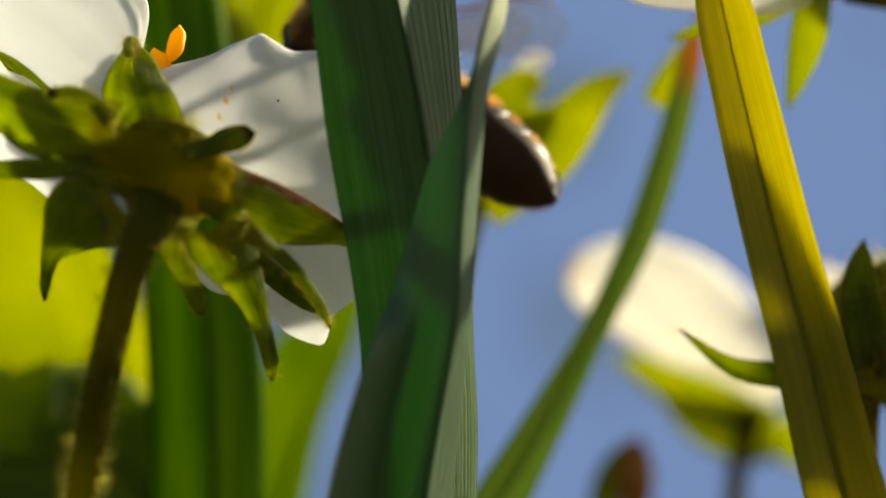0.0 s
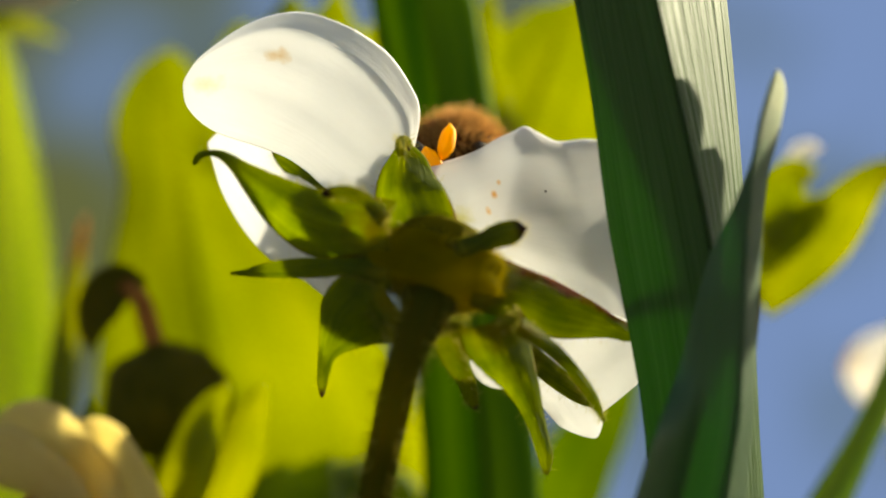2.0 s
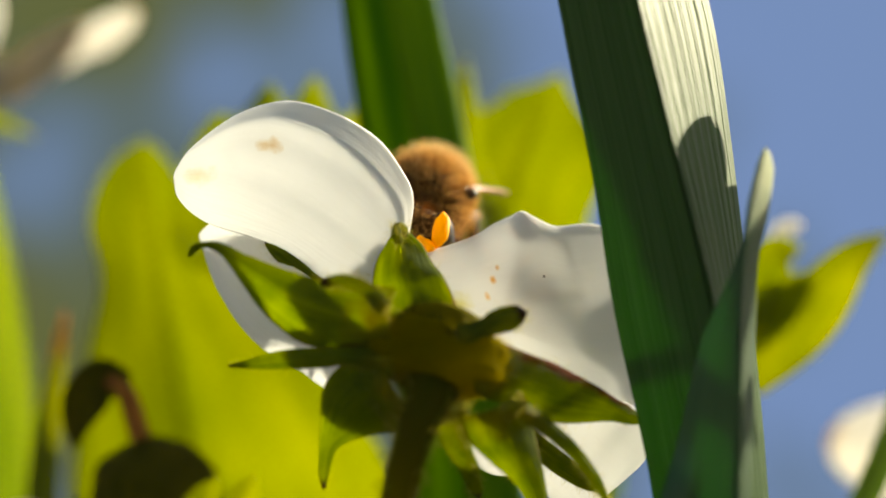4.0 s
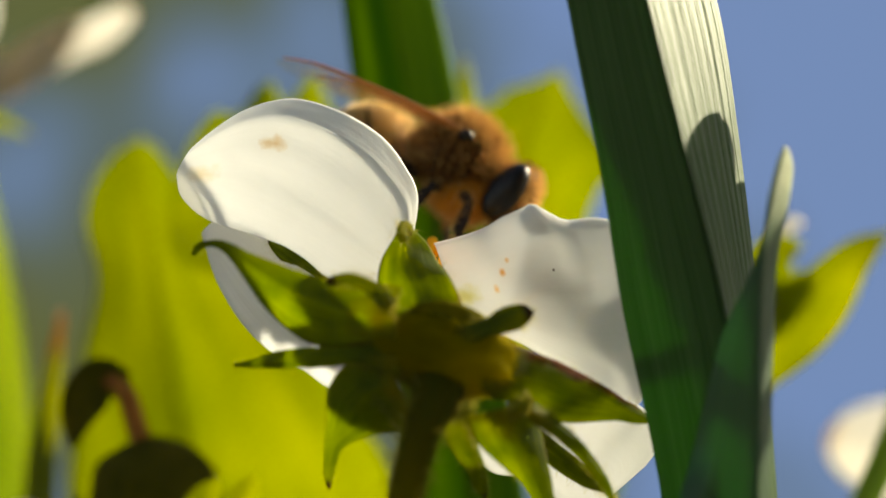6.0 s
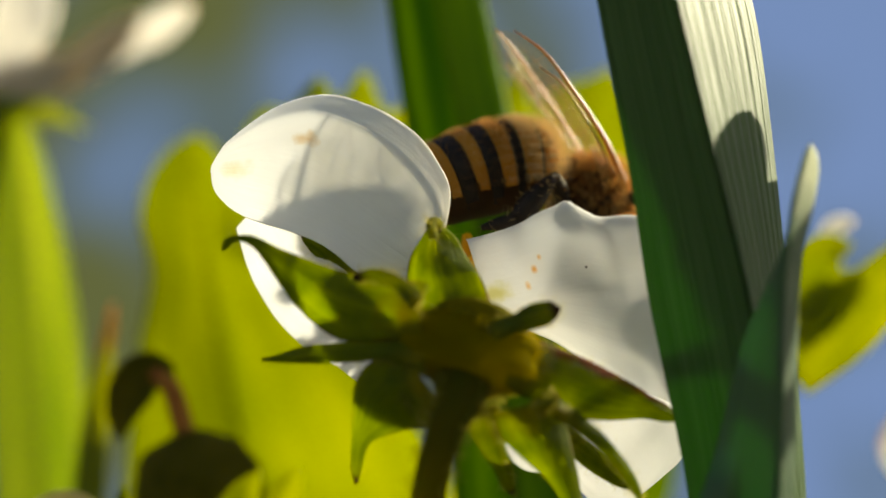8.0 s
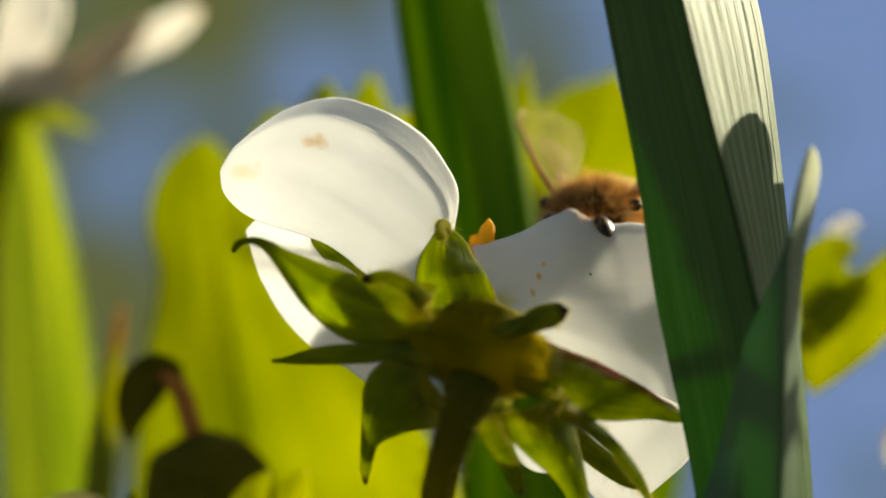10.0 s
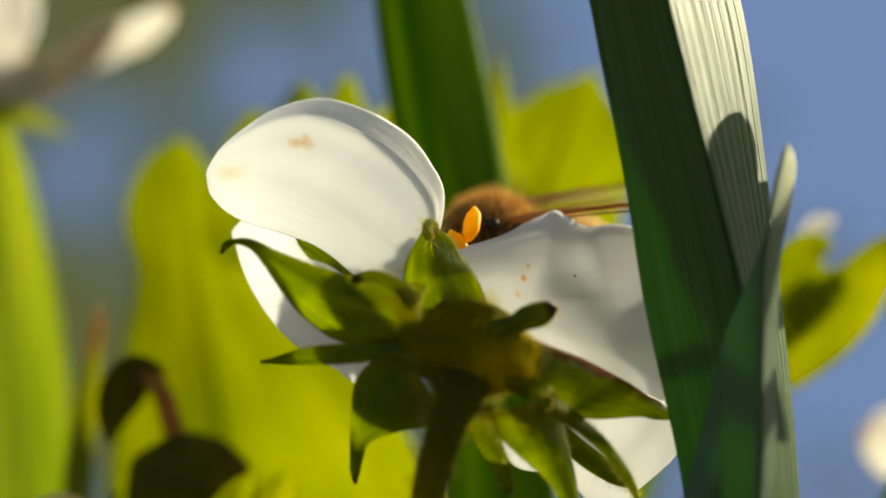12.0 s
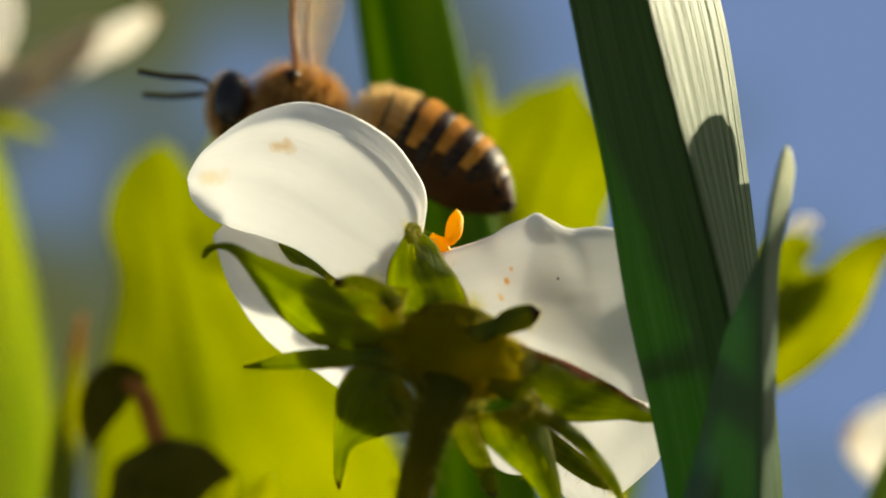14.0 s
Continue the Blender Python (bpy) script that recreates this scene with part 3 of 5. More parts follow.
    sepals = [
        ([(0.33, -2.36, 135.90), (0.02, -0.85, 137.90), (-0.34, -0.08, 139.55), (-0.44, 0.61, 141.15)],
         [(0, 0.83), (0.12, 1.62), (0.26, 1.57), (0.4, 1.49), (0.54, 1.37), (0.68, 1.13), (0.8, 0.86), (0.9, 0.54), (1, 0.23)], [(0, 1.80), (0.12, 1.85), (0.26, 1.70), (0.4, 1.55), (0.54, 1.43), (0.68, 1.31), (0.8, 1.11), (0.9, 0.86), (1, 0.32)], 0.97, 0.35),
        ([(-0.91, -2.83, 136.80), (-2.59, -2.00, 137.17), (-4.40, -1.61, 137.98), (-6.23, -1.43, 139.17), (-7.57, -1.27, 140.08), (-8.15, -0.97, 140.10), (-8.42, -0.57, 139.81)],
         [(0, 1.07), (0.12, 1.08), (0.26, 1.48), (0.4, 1.07), (0.54, 0.35), (0.68, 0.14), (0.8, 0.16), (0.9, 0.17), (1, 0.08)], [(0, 1.10), (0.12, 1.21), (0.26, 1.02), (0.4, 0.71), (0.54, 0.37), (0.68, 0.13), (0.8, 0.09), (0.9, 0.11), (1, 0.06)], 0.98, 0.5),
        ([(-1.01, -3.12, 137.09), (-1.75, -2.64, 137.97), (-2.59, -2.25, 138.40), (-3.41, -1.82, 138.36)],
         [(0, 0.3), (0.4, 0.26), (0.8, 0.2), (1, 0.18)], [(0, 0.3), (0.4, 0.26), (0.8, 0.2), (1, 0.18)], 0.9, 0.5),
        ([(-0.81, -2.38, 135.25), (-2.81, -1.16, 135.71), (-4.86, -0.25, 135.78), (-6.94, 0.57, 135.82)],
         [(0, 0.66), (0.12, 0.44), (0.26, 0.29), (0.4, 0.37), (0.54, 0.35), (0.68, 0.29), (0.8, 0.23), (0.9, 0.15), (1, 0.05)], [(0, 0.62), (0.12, 0.53), (0.26, 0.42), (0.4, 0.39), (0.54, 0.42), (0.68, 0.42), (0.8, 0.31), (0.9, 0.13), (1, 0.03)], 0.99, 0.3),
        ([(-0.91, -1.99, 134.60), (-1.86, -0.99, 134.40), (-2.72, -0.02, 133.53), (-3.23, 0.92, 132.43), (-3.36, 1.88, 131.27)],
         [(0, 2.2), (0.12, 2.8), (0.26, 2.7), (0.4, 2.1), (0.54, 1.25), (0.68, 0.39), (0.8, 0.26), (0.9, 0.18), (1, 0.05)], [(0, 0.60), (0.12, 0.80), (0.26, 1.27), (0.4, 1.20), (0.54, 0.73), (0.68, 0.42), (0.8, 0.26), (0.9, 0.22), (1, 0.05)], 0.98, 0.25),
        ([(1.37, -1.67, 133.49), (1.72, -0.30, 132.70), (2.19, 0.88, 131.85), (2.52, 1.98, 130.91)],
         [(0, 0.03), (0.12, 0.70), (0.26, 0.63), (0.4, 0.47), (0.54, 0.35), (0.68, 0.32), (0.8, 0.28), (0.9, 0.25), (1, 0.17)], [(0, 0.12), (0.12, 0.70), (0.26, 0.65), (0.4, 0.58), (0.54, 0.49), (0.68, 0.39), (0.8, 0.32), (0.9, 0.26), (1, 0.03)], 0.98, 0.3),
        ([(3.05, -1.88, 133.49), (3.76, -0.39, 132.30), (4.59, 0.97, 130.83), (5.09, 1.92, 129.68), (5.37, 2.86, 128.58)],
         [(0, 1.08), (0.12, 1.27), (0.26, 1.06), (0.4, 0.77), (0.54, 0.50), (0.68, 0.39), (0.8, 0.35), (0.9, 0.34), (1, 0.09)], [(0, 1.29), (0.12, 1.37), (0.26, 1.02), (0.4, 0.56), (0.54, 0.36), (0.68, 0.34), (0.8, 0.31), (0.9, 0.23), (1, 0.12)], 0.98, 0.45),
        ([(4.10, -1.86, 133.42), (5.45, -0.52, 132.75), (6.49, 0.46, 131.88), (7.10, 1.28, 131.17), (7.51, 2.09, 130.54)],
         [(0, 0.34), (0.4, 0.26), (0.75, 0.2), (1, 0.06)], [(0, 0.34), (0.4, 0.26), (0.75, 0.2), (1, 0.06)], 0.95, 0.3),
        ([(2.40, -2.27, 134.85), (4.20, -0.99, 134.76), (5.95, -0.04, 134.33), (7.49, 0.76, 134.07), (8.90, 1.49, 133.72)],
         [(0, 1.11), (0.12, 1.18), (0.26, 1.05), (0.4, 1.03), (0.54, 0.90), (0.68, 0.66), (0.8, 0.44), (0.9, 0.36), (1, 0.03)], [(0, 0.74), (0.12, 0.95), (0.26, 0.92), (0.4, 1.14), (0.54, 0.95), (0.68, 0.68), (0.8, 0.43), (0.9, 0.34), (1, 0.14)], 0.98, 0.12),
        ([(4.53, 2.93, 133.42), (5.56, 3.16, 132.59), (6.58, 3.37, 131.86), (7.39, 3.72, 131.38)],
         [(0, 0.4), (0.4, 0.42), (0.75, 0.3), (1, 0.06)], [(0, 0.4), (0.4, 0.42), (0.75, 0.3), (1, 0.06)], 0.95, 0.2),
        ([(1.82, -2.58, 135.95), (2.62, -2.22, 136.51), (3.47, -1.94, 136.97), (4.32, -1.70, 137.22)],
         [(0, 0.15), (0.12, 0.60), (0.26, 0.43), (0.4, 0.36), (0.54, 0.43), (0.68, 0.44), (0.8, 0.41), (0.9, 0.36), (1, 0.12)], [(0, 0.38), (0.12, 0.33), (0.26, 0.33), (0.4, 0.41), (0.54, 0.48), (0.68, 0.53), (0.8, 0.51), (0.9, 0.38), (1, 0.14)], 0.9, 0.45),
        ([(-3.25, 4.15, 140.04), (-4.16, 4.16, 140.75), (-4.96, 4.19, 141.34), (-5.77, 4.28, 141.77)],
         [(0, 0.75), (0.4, 0.62), (0.75, 0.45), (1, 0.12)], [(0, 0.75), (0.4, 0.62), (0.75, 0.45), (1, 0.12)], 0.9, 0.15),
    ]
    for k, (pts, left, right, tip, fold) in enumerate(sepals):
        s = part("sepal", lamina(fl, pts, left, right, F, cup=0.10, thick=0.13, nu=44, nv=18, tip=tip, wave=0.10, seed=k * 1.7, fold=fold, fold_right=fold * 0.55, veins=(9, 0.035)),
                 {8: red_sepal_mat, 10: brown_tip_mat, 2: brown_tip_mat}.get(k, sepal_mat), fl, "green sepal with a reddish withered edge" if k == 8 else "")
        rim_hair = surface_roots(s, 900, k + 20, lambda w, n: n.y > -0.55)
        part("hair", hairs(s, rim_hair, 0.36, 0.006, seed=k), hair_mat, s, "fine pale hairs", "stuff")
    tip = part("sepal_tip", lamina(fl, [(-0.43, -0.32, 140.38), (-0.52, -0.32, 140.74), (-0.43, -0.10, 141.07), (-0.22, 0.12, 141.05), (-0.17, 0.12, 140.69)], [0.16, 0.2, 0.2, 0.16, 0.06], [0.16, 0.2, 0.2, 0.16, 0.06], F, cup=0.3, thick=0.1, nu=16, nv=6), brown_tip_mat, fl, "curled pale dry tip")
    part("hair", hairs(tip, surface_roots(tip, 160, 91), 0.5, 0.007, seed=92, spread=0.8), hair_mat, tip, "fine pale hairs", "stuff")
    # stamens on the far side
    rng = random.Random(8)
    hub = Vector((1.04, 4.82, 139.52))
    for k in range(22):
        g = 2 * math.pi * k / 22 + rng.uniform(-0.1, 0.1)
        r = rng.uniform(2.0, 3.0)
        end = hub + Vector((math.cos(g) * r, rng.uniform(1.0, 2.2), math.sin(g) * r * 0.95))
        mid = hub + (end - hub) * 0.5 + Vector((0, 0.6, 0))
        f = part("stamen", tube(fl, [hub + (end - hub) * 0.2, mid, end], [0.14, 0.10, 0.09], sides=8, rings=6), anther_mat, fl, "thin yellow stamen with orange anther")
        part("anther", blob(fl, end, (0.26, 0.22, 0.5), turn=(rng.uniform(-40, 40), math.degrees(math.pi / 2 - g) * 0.3, 0), lump=0.25, seed=k, seg=12), anther_mat, fl)
    front = []
    for k, (c, tilt) in enumerate((((1.31, 3.71, 142.15), 12), ((0.78, 3.66, 141.25), -32))):
        front.append(part("anther", blob(fl, c, (0.34, 0.26, 0.74), turn=(0, tilt, 0), lump=0.2, seed=40 + k, seg=18), anther_mat, fl, "bright orange anther"))
    cone = blob(fl, (1.17, 5.62, 139.26), (1.9, 1.4, 1.9), lump=0.25, seed=9, seg=24)
    part("receptacle", cone, calyx_mat, fl, "yellow-green bumpy seed head")
    return fl, right_petal, front


flower, right_petal, front_anthers = build_flower()


# ---- grass-like blades in front ----
def blade(name, label, base, pts, left, right, face, mat, fold=0.0, cup=0.0, thick=0.3, tip=0.97, nv=24, nu=60, wave=0.0, seed=0, group="blades of the clump", fold_right=None, ribs=None, rim=None):
    b = thing(name, base, label, "leaf blade", group)
    part("blade", lamina(b, pts, left, right, face, cup=cup, fold=fold, thick=thick, nu=nu, nv=nv, tip=tip, wave=wave, seed=seed, fold_right=fold_right, ribs=ribs, rim=rim), mat, b)
    n = Vector(face).normalized()
    line = [curve_at(pts, 0.05 + 0.9 * k / 12) + n * (thick * 0.35) for k in range(13)]
    part("midrib", tube(b, line, [0.16, 0.14, 0.10, 0.04], sides=8, rings=60), mat, b)
    return b


front_blade = blade("leaf_blade", "tall folded ribbed green blade, silvery where the sun grazes it", (16, 12, 0),
    [(16, 12, 0), (12.98, 4.95, 118.01), (12.70, 2.11, 126.12), (12.51, 0.84, 130.55), (11.36, -1.27, 137.90), (10.01, -2.78, 143.18), (8.68, -4.30, 148.46), (6.89, -6.34, 155.57), (5.44, -7.46, 161.31)],
    [(0, 1.0), (0.25, 3.02), (0.375, 3.34), (0.5, 3.67), (0.625, 3.19), (0.75, 2.91), (0.875, 2.37), (1, 0.3)],
    [(0, 1.0), (0.25, 1.29), (0.375, 1.12), (0.5, 1.64), (0.625, 2.50), (0.75, 3.02), (0.875, 2.37), (1, 0.3)],
    (-0.100, -0.956, -0.274), blade_mat, fold=0.12, fold_right=1.8, nu=90, nv=160, ribs=(17, 0.026))
small_blade = blade("leaf_blade", "short blue-green young blade, sun glare painted pale on its tip", (9, 10, 0),
    [(9, 10, 0), (10.70, 2.78, 117.96), (11.08, -0.23, 124.83), (11.77, -2.24, 130.02), (11.89, -3.82, 135.54), (12.09, -4.72, 138.67), (12.49, -5.06, 140.59), (12.98, -5.28, 142.45)],
    [(0, 1.0), (0.143, 3.45), (0.286, 3.28), (0.43, 2.67), (0.57, 1.42), (0.71, 0.22), (0.86, 0.19), (1, 0.15)],
    [(0, 1.0), (0.286, 0.86), (0.43, 0.47), (0.57, 0.52), (0.71, 0.52), (0.86, 0.58), (1, 0.43)],
    (-0.196, -0.943, -0.270), young_blade_mat, fold=0.25, rim=(0.5, [(0, -2.0), (0.40, -2.0), (0.47, 0.0), (1, 0.0)], -1), fold_right=2.0, tip=0.94, nu=80, nv=60, ribs=(9, 0.025))
yellow_blade = blade("leaf_blade", "yellowing backlit blade with a shaded lower half", (36, 12, 0),
    [(36, 12, 0), (32.22, 9.84, 117.64), (29.41, 7.75, 124.93), (27.66, 6.19, 130.39), (25.83, 4.66, 135.74), (24.12, 3.08, 141.23), (22.18, 1.22, 147.73)],
    [(0, 1.2), (0.17, 1.9), (0.33, 1.75), (0.5, 1.58), (0.67, 1.46), (0.83, 1.30), (0.92, 1.1), (1, 0.1)],
    [(0, 1.2), (0.17, 1.9), (0.33, 1.75), (0.5, 1.58), (0.67, 1.46), (0.83, 1.30), (0.92, 1.1), (1, 0.1)],
    (0.100, -0.956, -0.274), yellow_blade_mat, fold=-0.18, fold_right=-0.3)
blade("leaf_blade", "thin green blade slanting behind the others", (8, 45, 0),
    [(8, 45, 0), (13.37, 26.79, 119.14), (17.69, 24.73, 126.32), (20.16, 23.41, 130.93), (22.12, 22.30, 134.80), (23.94, 21.11, 138.93), (25.25, 19.82, 143.43), (26.34, 18.17, 149.20)],
    [(0, 1.2), (0.14, 1.6), (0.28, 1.33), (0.43, 0.93), (0.55, 0.66), (0.7, 0.74), (0.85, 0.70), (0.95, 0.5), (1, 0.12)],
    [(0, 1.2), (0.14, 1.6), (0.28, 1.33), (0.43, 0.93), (0.55, 0.66), (0.7, 0.74), (0.85, 0.70), (0.95, 0.5), (1, 0.12)],
    (-0.287, -0.921, -0.264), thin_blade_mat, fold=-0.3)
blade("leaf_blade", "broad dark green backlit blade behind the flower", (3, 52, 0),
    [(3, 52, 0), (3.91, 26.53, 123.68), (3.51, 24.31, 131.40), (2.57, 22.10, 139.12), (1.45, 20.03, 146.33), (0.51, 18.41, 151.99), (-0.43, 16.93, 157.14), (-1.50, 15.09, 163.57), (-2.30, 13.83, 167.95)],
    [(0, 1.2), (0.125, 2.91), (0.3, 2.91), (0.5, 2.67), (0.75, 2.42), (0.87, 1.51), (1, 0.2)], [(0, 1.2), (0.125, 2.59), (0.5, 2.63), (0.75, 2.33), (0.87, 1.73), (1, 0.2)],
    (0.100, -0.956, -0.274), back_blade_mat, fold=-0.15, fold_right=0.42)
blade("leaf_blade", "soft pale-edged green blade far to the side", (-30, 70, 0),
    [(-30, 70, 0), (-22.93, 49.09, 128.43), (-23.42, 46.24, 138.36), (-23.97, 43.36, 148.41), (-24.72, 41.03, 156.53), (-25.20, 39.69, 161.21)],
    [(0, 1.2), (0.4, 2.80), (0.7, 2.16), (1, 0.2)], [(0, 1.2), (0.4, 2.80), (0.7, 2.05), (1, 0.2)],
    (0.196, -0.943, -0.270), pale_blade_mat, fold=0.2, fold_right=-0.8)


blade("leaf_blade", "narrow yellow-green blade with an orange withered tip", (-34, 90, 0),
    [(-34, 90, 0), (-19.84, 35.31, 125.71), (-18.68, 33.31, 132.68), (-18.25, 31.71, 138.26), (-17.75, 30.59, 142.16), (-17.17, 29.59, 145.65)],
    [(0, 1.0), (0.3, 0.95), (0.6, 0.78), (0.8, 0.52), (1, 0.1)], [(0, 1.0), (0.3, 0.95), (0.6, 0.78), (0.8, 0.52), (1, 0.1)],
    (0.000, -0.961, -0.276), spike_mat, fold=-0.2)

# ---- strawberry leaves behind ----
def leaf(label, base, pts, left, right, face, teeth, cup=0.0, tooth=0.16, seed=0, fold=-0.12, mat=None, nu=36):
    mat = mat or leaf_mat
    b = thing("strawberry_leaf", base, label, "leaf", "strawberry leaves")
    part("leaf_blade", lamina(b, pts, left, right, face, cup=cup, fold=fold, thick=0.25, nu=nu, nv=18, tip=0.8 if teeth else 0.96, teeth=teeth, tooth=tooth, wave=0.08, seed=seed), mat, b)
    part("midrib", tube(b, [curve_at(pts, 0.02 + 0.9 * k / 8) - Vector(face).normalized() * -0.15 for k in range(9)], [0.3, 0.22, 0.12, 0.05], sides=8, rings=30), mat, b)
    part("leaf_stalk", tube(b, [pts[0], (Vector(pts[0]) + Vector(base)) / 2 + Vector((1, 2, 0)), base], [0.7, 0.8, 1.0], sides=10, rings=10), stem_mat, b)
    return b


leaf("bright yellow-green sunlit strawberry leaf with a rounded tip", (-14, 60, 0),
     [(-8.31, 45.47, 126.54), (-10.52, 42.87, 135.62), (-12.46, 39.20, 144.77), (-13.39, 36.35, 151.10), (-13.92, 34.74, 156.70)],
     [(0, 1.10), (0.1, 6.47), (0.22, 8.31), (0.34, 7.10), (0.46, 5.48), (0.58, 4.24), (0.7, 3.14), (0.8, 3.52), (0.88, 3.07), (0.94, 2.15), (0.98, 1.14), (1, 0.09)],
     [(0, 7.92), (0.1, 10.84), (0.22, 11.11), (0.34, 10.27), (0.46, 8.33), (0.58, 6.19), (0.7, 4.27), (0.8, 2.93), (0.88, 2.06), (0.94, 1.30), (0.98, 0.71), (1, 0.03)], (0.000, -0.997, -0.082), 0, seed=2)
leaf("toothed yellow-green strawberry leaf glowing against the sky", (-3, 66, 0),
     [(5.11, 29.46, 146.09), (1.60, 28.98, 147.77), (-2.76, 28.67, 148.86), (-7.11, 28.51, 149.41), (-11.75, 28.35, 149.97)],
     [(0, 1), (0.25, 2.59), (0.6, 2.80), (0.85, 2.59), (1, 1.73)],
     [(0, 1), (0.25, 6.6), (0.38, 8.0), (0.44, 6.4), (0.50, 7.9), (0.57, 6.3), (0.643, 8.5), (0.715, 6.8), (0.78, 7.7), (0.85, 5.8), (0.92, 5.6), (1, 3.0)], (0.000, -0.997, -0.082), 0, seed=1, nu=70)
leaf("pointed yellow-green strawberry leaflet behind the bee", (5, 66, 0),
     [(3.54, 37.29, 140.57), (4.45, 35.61, 146.43), (5.52, 34.26, 151.12), (6.89, 33.08, 155.23), (8.78, 31.89, 159.39)],
     [(0, 1), (0.3, 4.03), (0.6, 4.75), (0.82, 3.43), (1, 0.37)], [(0, 1), (0.3, 4.42), (0.6, 5.22), (0.78, 5.59), (0.92, 3.13), (1, 1.04)], (0.000, -0.997, -0.082), 5, seed=3, tooth=0.2)
leaf("narrow strawberry leaf tooth with an orange tip", (6, 68, 0),
     [(3.07, 30.27, 143.28), (3.22, 28.67, 148.85), (3.36, 27.55, 152.76), (3.45, 26.75, 155.55), (3.54, 26.05, 158.00)],
     [(0, 1), (0.4, 1.08), (0.75, 0.82), (1, 0.13)], [(0, 1), (0.4, 1.08), (0.75, 0.69), (1, 0.13)], (0.000, -0.997, -0.082), 2, seed=4, tooth=0.05)
leaf("green strawberry leaf spread low over the soil, shade put into its colour", (-8, 62, 0),
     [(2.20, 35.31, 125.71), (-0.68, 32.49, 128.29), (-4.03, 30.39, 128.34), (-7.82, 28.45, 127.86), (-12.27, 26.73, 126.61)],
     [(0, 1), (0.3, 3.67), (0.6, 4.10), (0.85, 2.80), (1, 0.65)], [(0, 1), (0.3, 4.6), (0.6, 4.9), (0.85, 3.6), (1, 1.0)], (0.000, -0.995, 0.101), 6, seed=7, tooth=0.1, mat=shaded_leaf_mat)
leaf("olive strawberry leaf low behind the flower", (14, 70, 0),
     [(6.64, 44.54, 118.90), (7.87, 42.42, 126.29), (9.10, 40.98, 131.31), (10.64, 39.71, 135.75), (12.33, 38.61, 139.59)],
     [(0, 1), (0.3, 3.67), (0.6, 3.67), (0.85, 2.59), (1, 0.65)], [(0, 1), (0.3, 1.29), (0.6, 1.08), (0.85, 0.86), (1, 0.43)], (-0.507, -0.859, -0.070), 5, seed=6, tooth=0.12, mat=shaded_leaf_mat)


# ---- other flowers and buds ----
def build_bud_nodding():
    b = thing("flower_bud", (-18, 40, 0), "dark nodding strawberry bud with a brown hooked stalk", "bud", "buds")
    part("bud", blob(b, (-11.76, 23.34, 134.80), (3.1, 2.8, 2.9), lump=0.12, seed=3, seg=28), bud_mat, b, "dark round closed bud")
    part("stalk", tube(b, [(-12.16, 22.84, 136.55), (-12.64, 22.39, 138.09), (-13.23, 21.95, 139.64), (-13.98, 21.77, 140.28)], [0.55, 0.52, 0.48, 0.35], sides=10), brown_mat, b, "dry brown stalk")
    part("sepal", lamina(b, [(-12.96, 21.84, 140.02), (-14.30, 21.80, 140.15), (-15.24, 22.17, 138.86), (-15.64, 22.73, 136.93)], [0.5, 1.1, 0.95, 0.1], [0.5, 1.1, 0.95, 0.1], TO_EYE, cup=-0.3, nu=16, nv=8), bud_mat, b, "curled dark sepal")
    for pts in ([(-10.86, 20.04, 129.25), (-9.82, 19.13, 131.69), (-9.32, 18.84, 133.44), (-8.47, 18.91, 135.01)],
                [(-9.41, 21.18, 128.88), (-7.86, 20.33, 131.87), (-7.38, 20.25, 133.94), (-6.89, 20.35, 135.41)], [(-12.97, 20.68, 128.82), (-14.26, 20.11, 130.80), (-14.64, 19.62, 132.53), (-14.97, 19.62, 134.35)]):
        part("sepal", lamina(b, pts, [(0, 1.3), (0.4, 1.25), (0.8, 0.65), (1, 0.08)], [(0, 1.3), (0.4, 1.25), (0.8, 0.65), (1, 0.08)], (-0.432, -0.759, -0.487), cup=-0.3, nu=18, nv=8), olive_leaf_mat, b, "pointed yellow-green sepal")
    part("stem", tube(b, [(-11.70, 23.52, 132.35), (-11.83, 24.55, 128.77), (-12.27, 29.04, 118.55), (-18, 40, 0)], [0.8, 0.7, 0.7, 0.9], sides=10), stem_mat, b)


def build_spent_flower():
    b = thing("spent_flower", (-20, 34, 0), "withered pale strawberry flower with a brown centre", "flower", "other flowers")
    part("centre", blob(b, (-15.95, 18.72, 127.33), (3.0, 2.4, 2.2), lump=0.35, seed=4, seg=28), brown_mat, b, "orange-brown withered centre")
    for pts, w in (([(-13.37, 18.08, 127.76), (-14.62, 17.32, 130.40), (-16.71, 17.33, 132.17), (-18.82, 17.65, 132.85)], 1.5), ([(-12.12, 18.28, 127.03), (-12.37, 17.66, 129.20), (-13.94, 17.54, 131.44), (-15.86, 18.25, 132.57)], 1.4),
                   ([(-14.55, 17.71, 127.22), (-16.05, 17.02, 129.61), (-18.13, 17.18, 130.88), (-20.48, 17.54, 131.44)], 1.6)):
        part("petal", lamina(b, pts, [(0, 0.8), (0.5, w), (1, w * 0.7)], [(0, 0.8), (0.5, w), (1, w * 0.7)], (-0.358, -0.786, -0.504), cup=0.25, nu=18, nv=10, tip=0.7, wave=0.15), withered_mat, b, "pale withered petal")
    part("stem", tube(b, [(-15.45, 19.00, 126.36), (-15.42, 22.13, 120.87), (-20, 34, 0)], [0.9, 0.8, 1.0], sides=10), stem_mat, b)


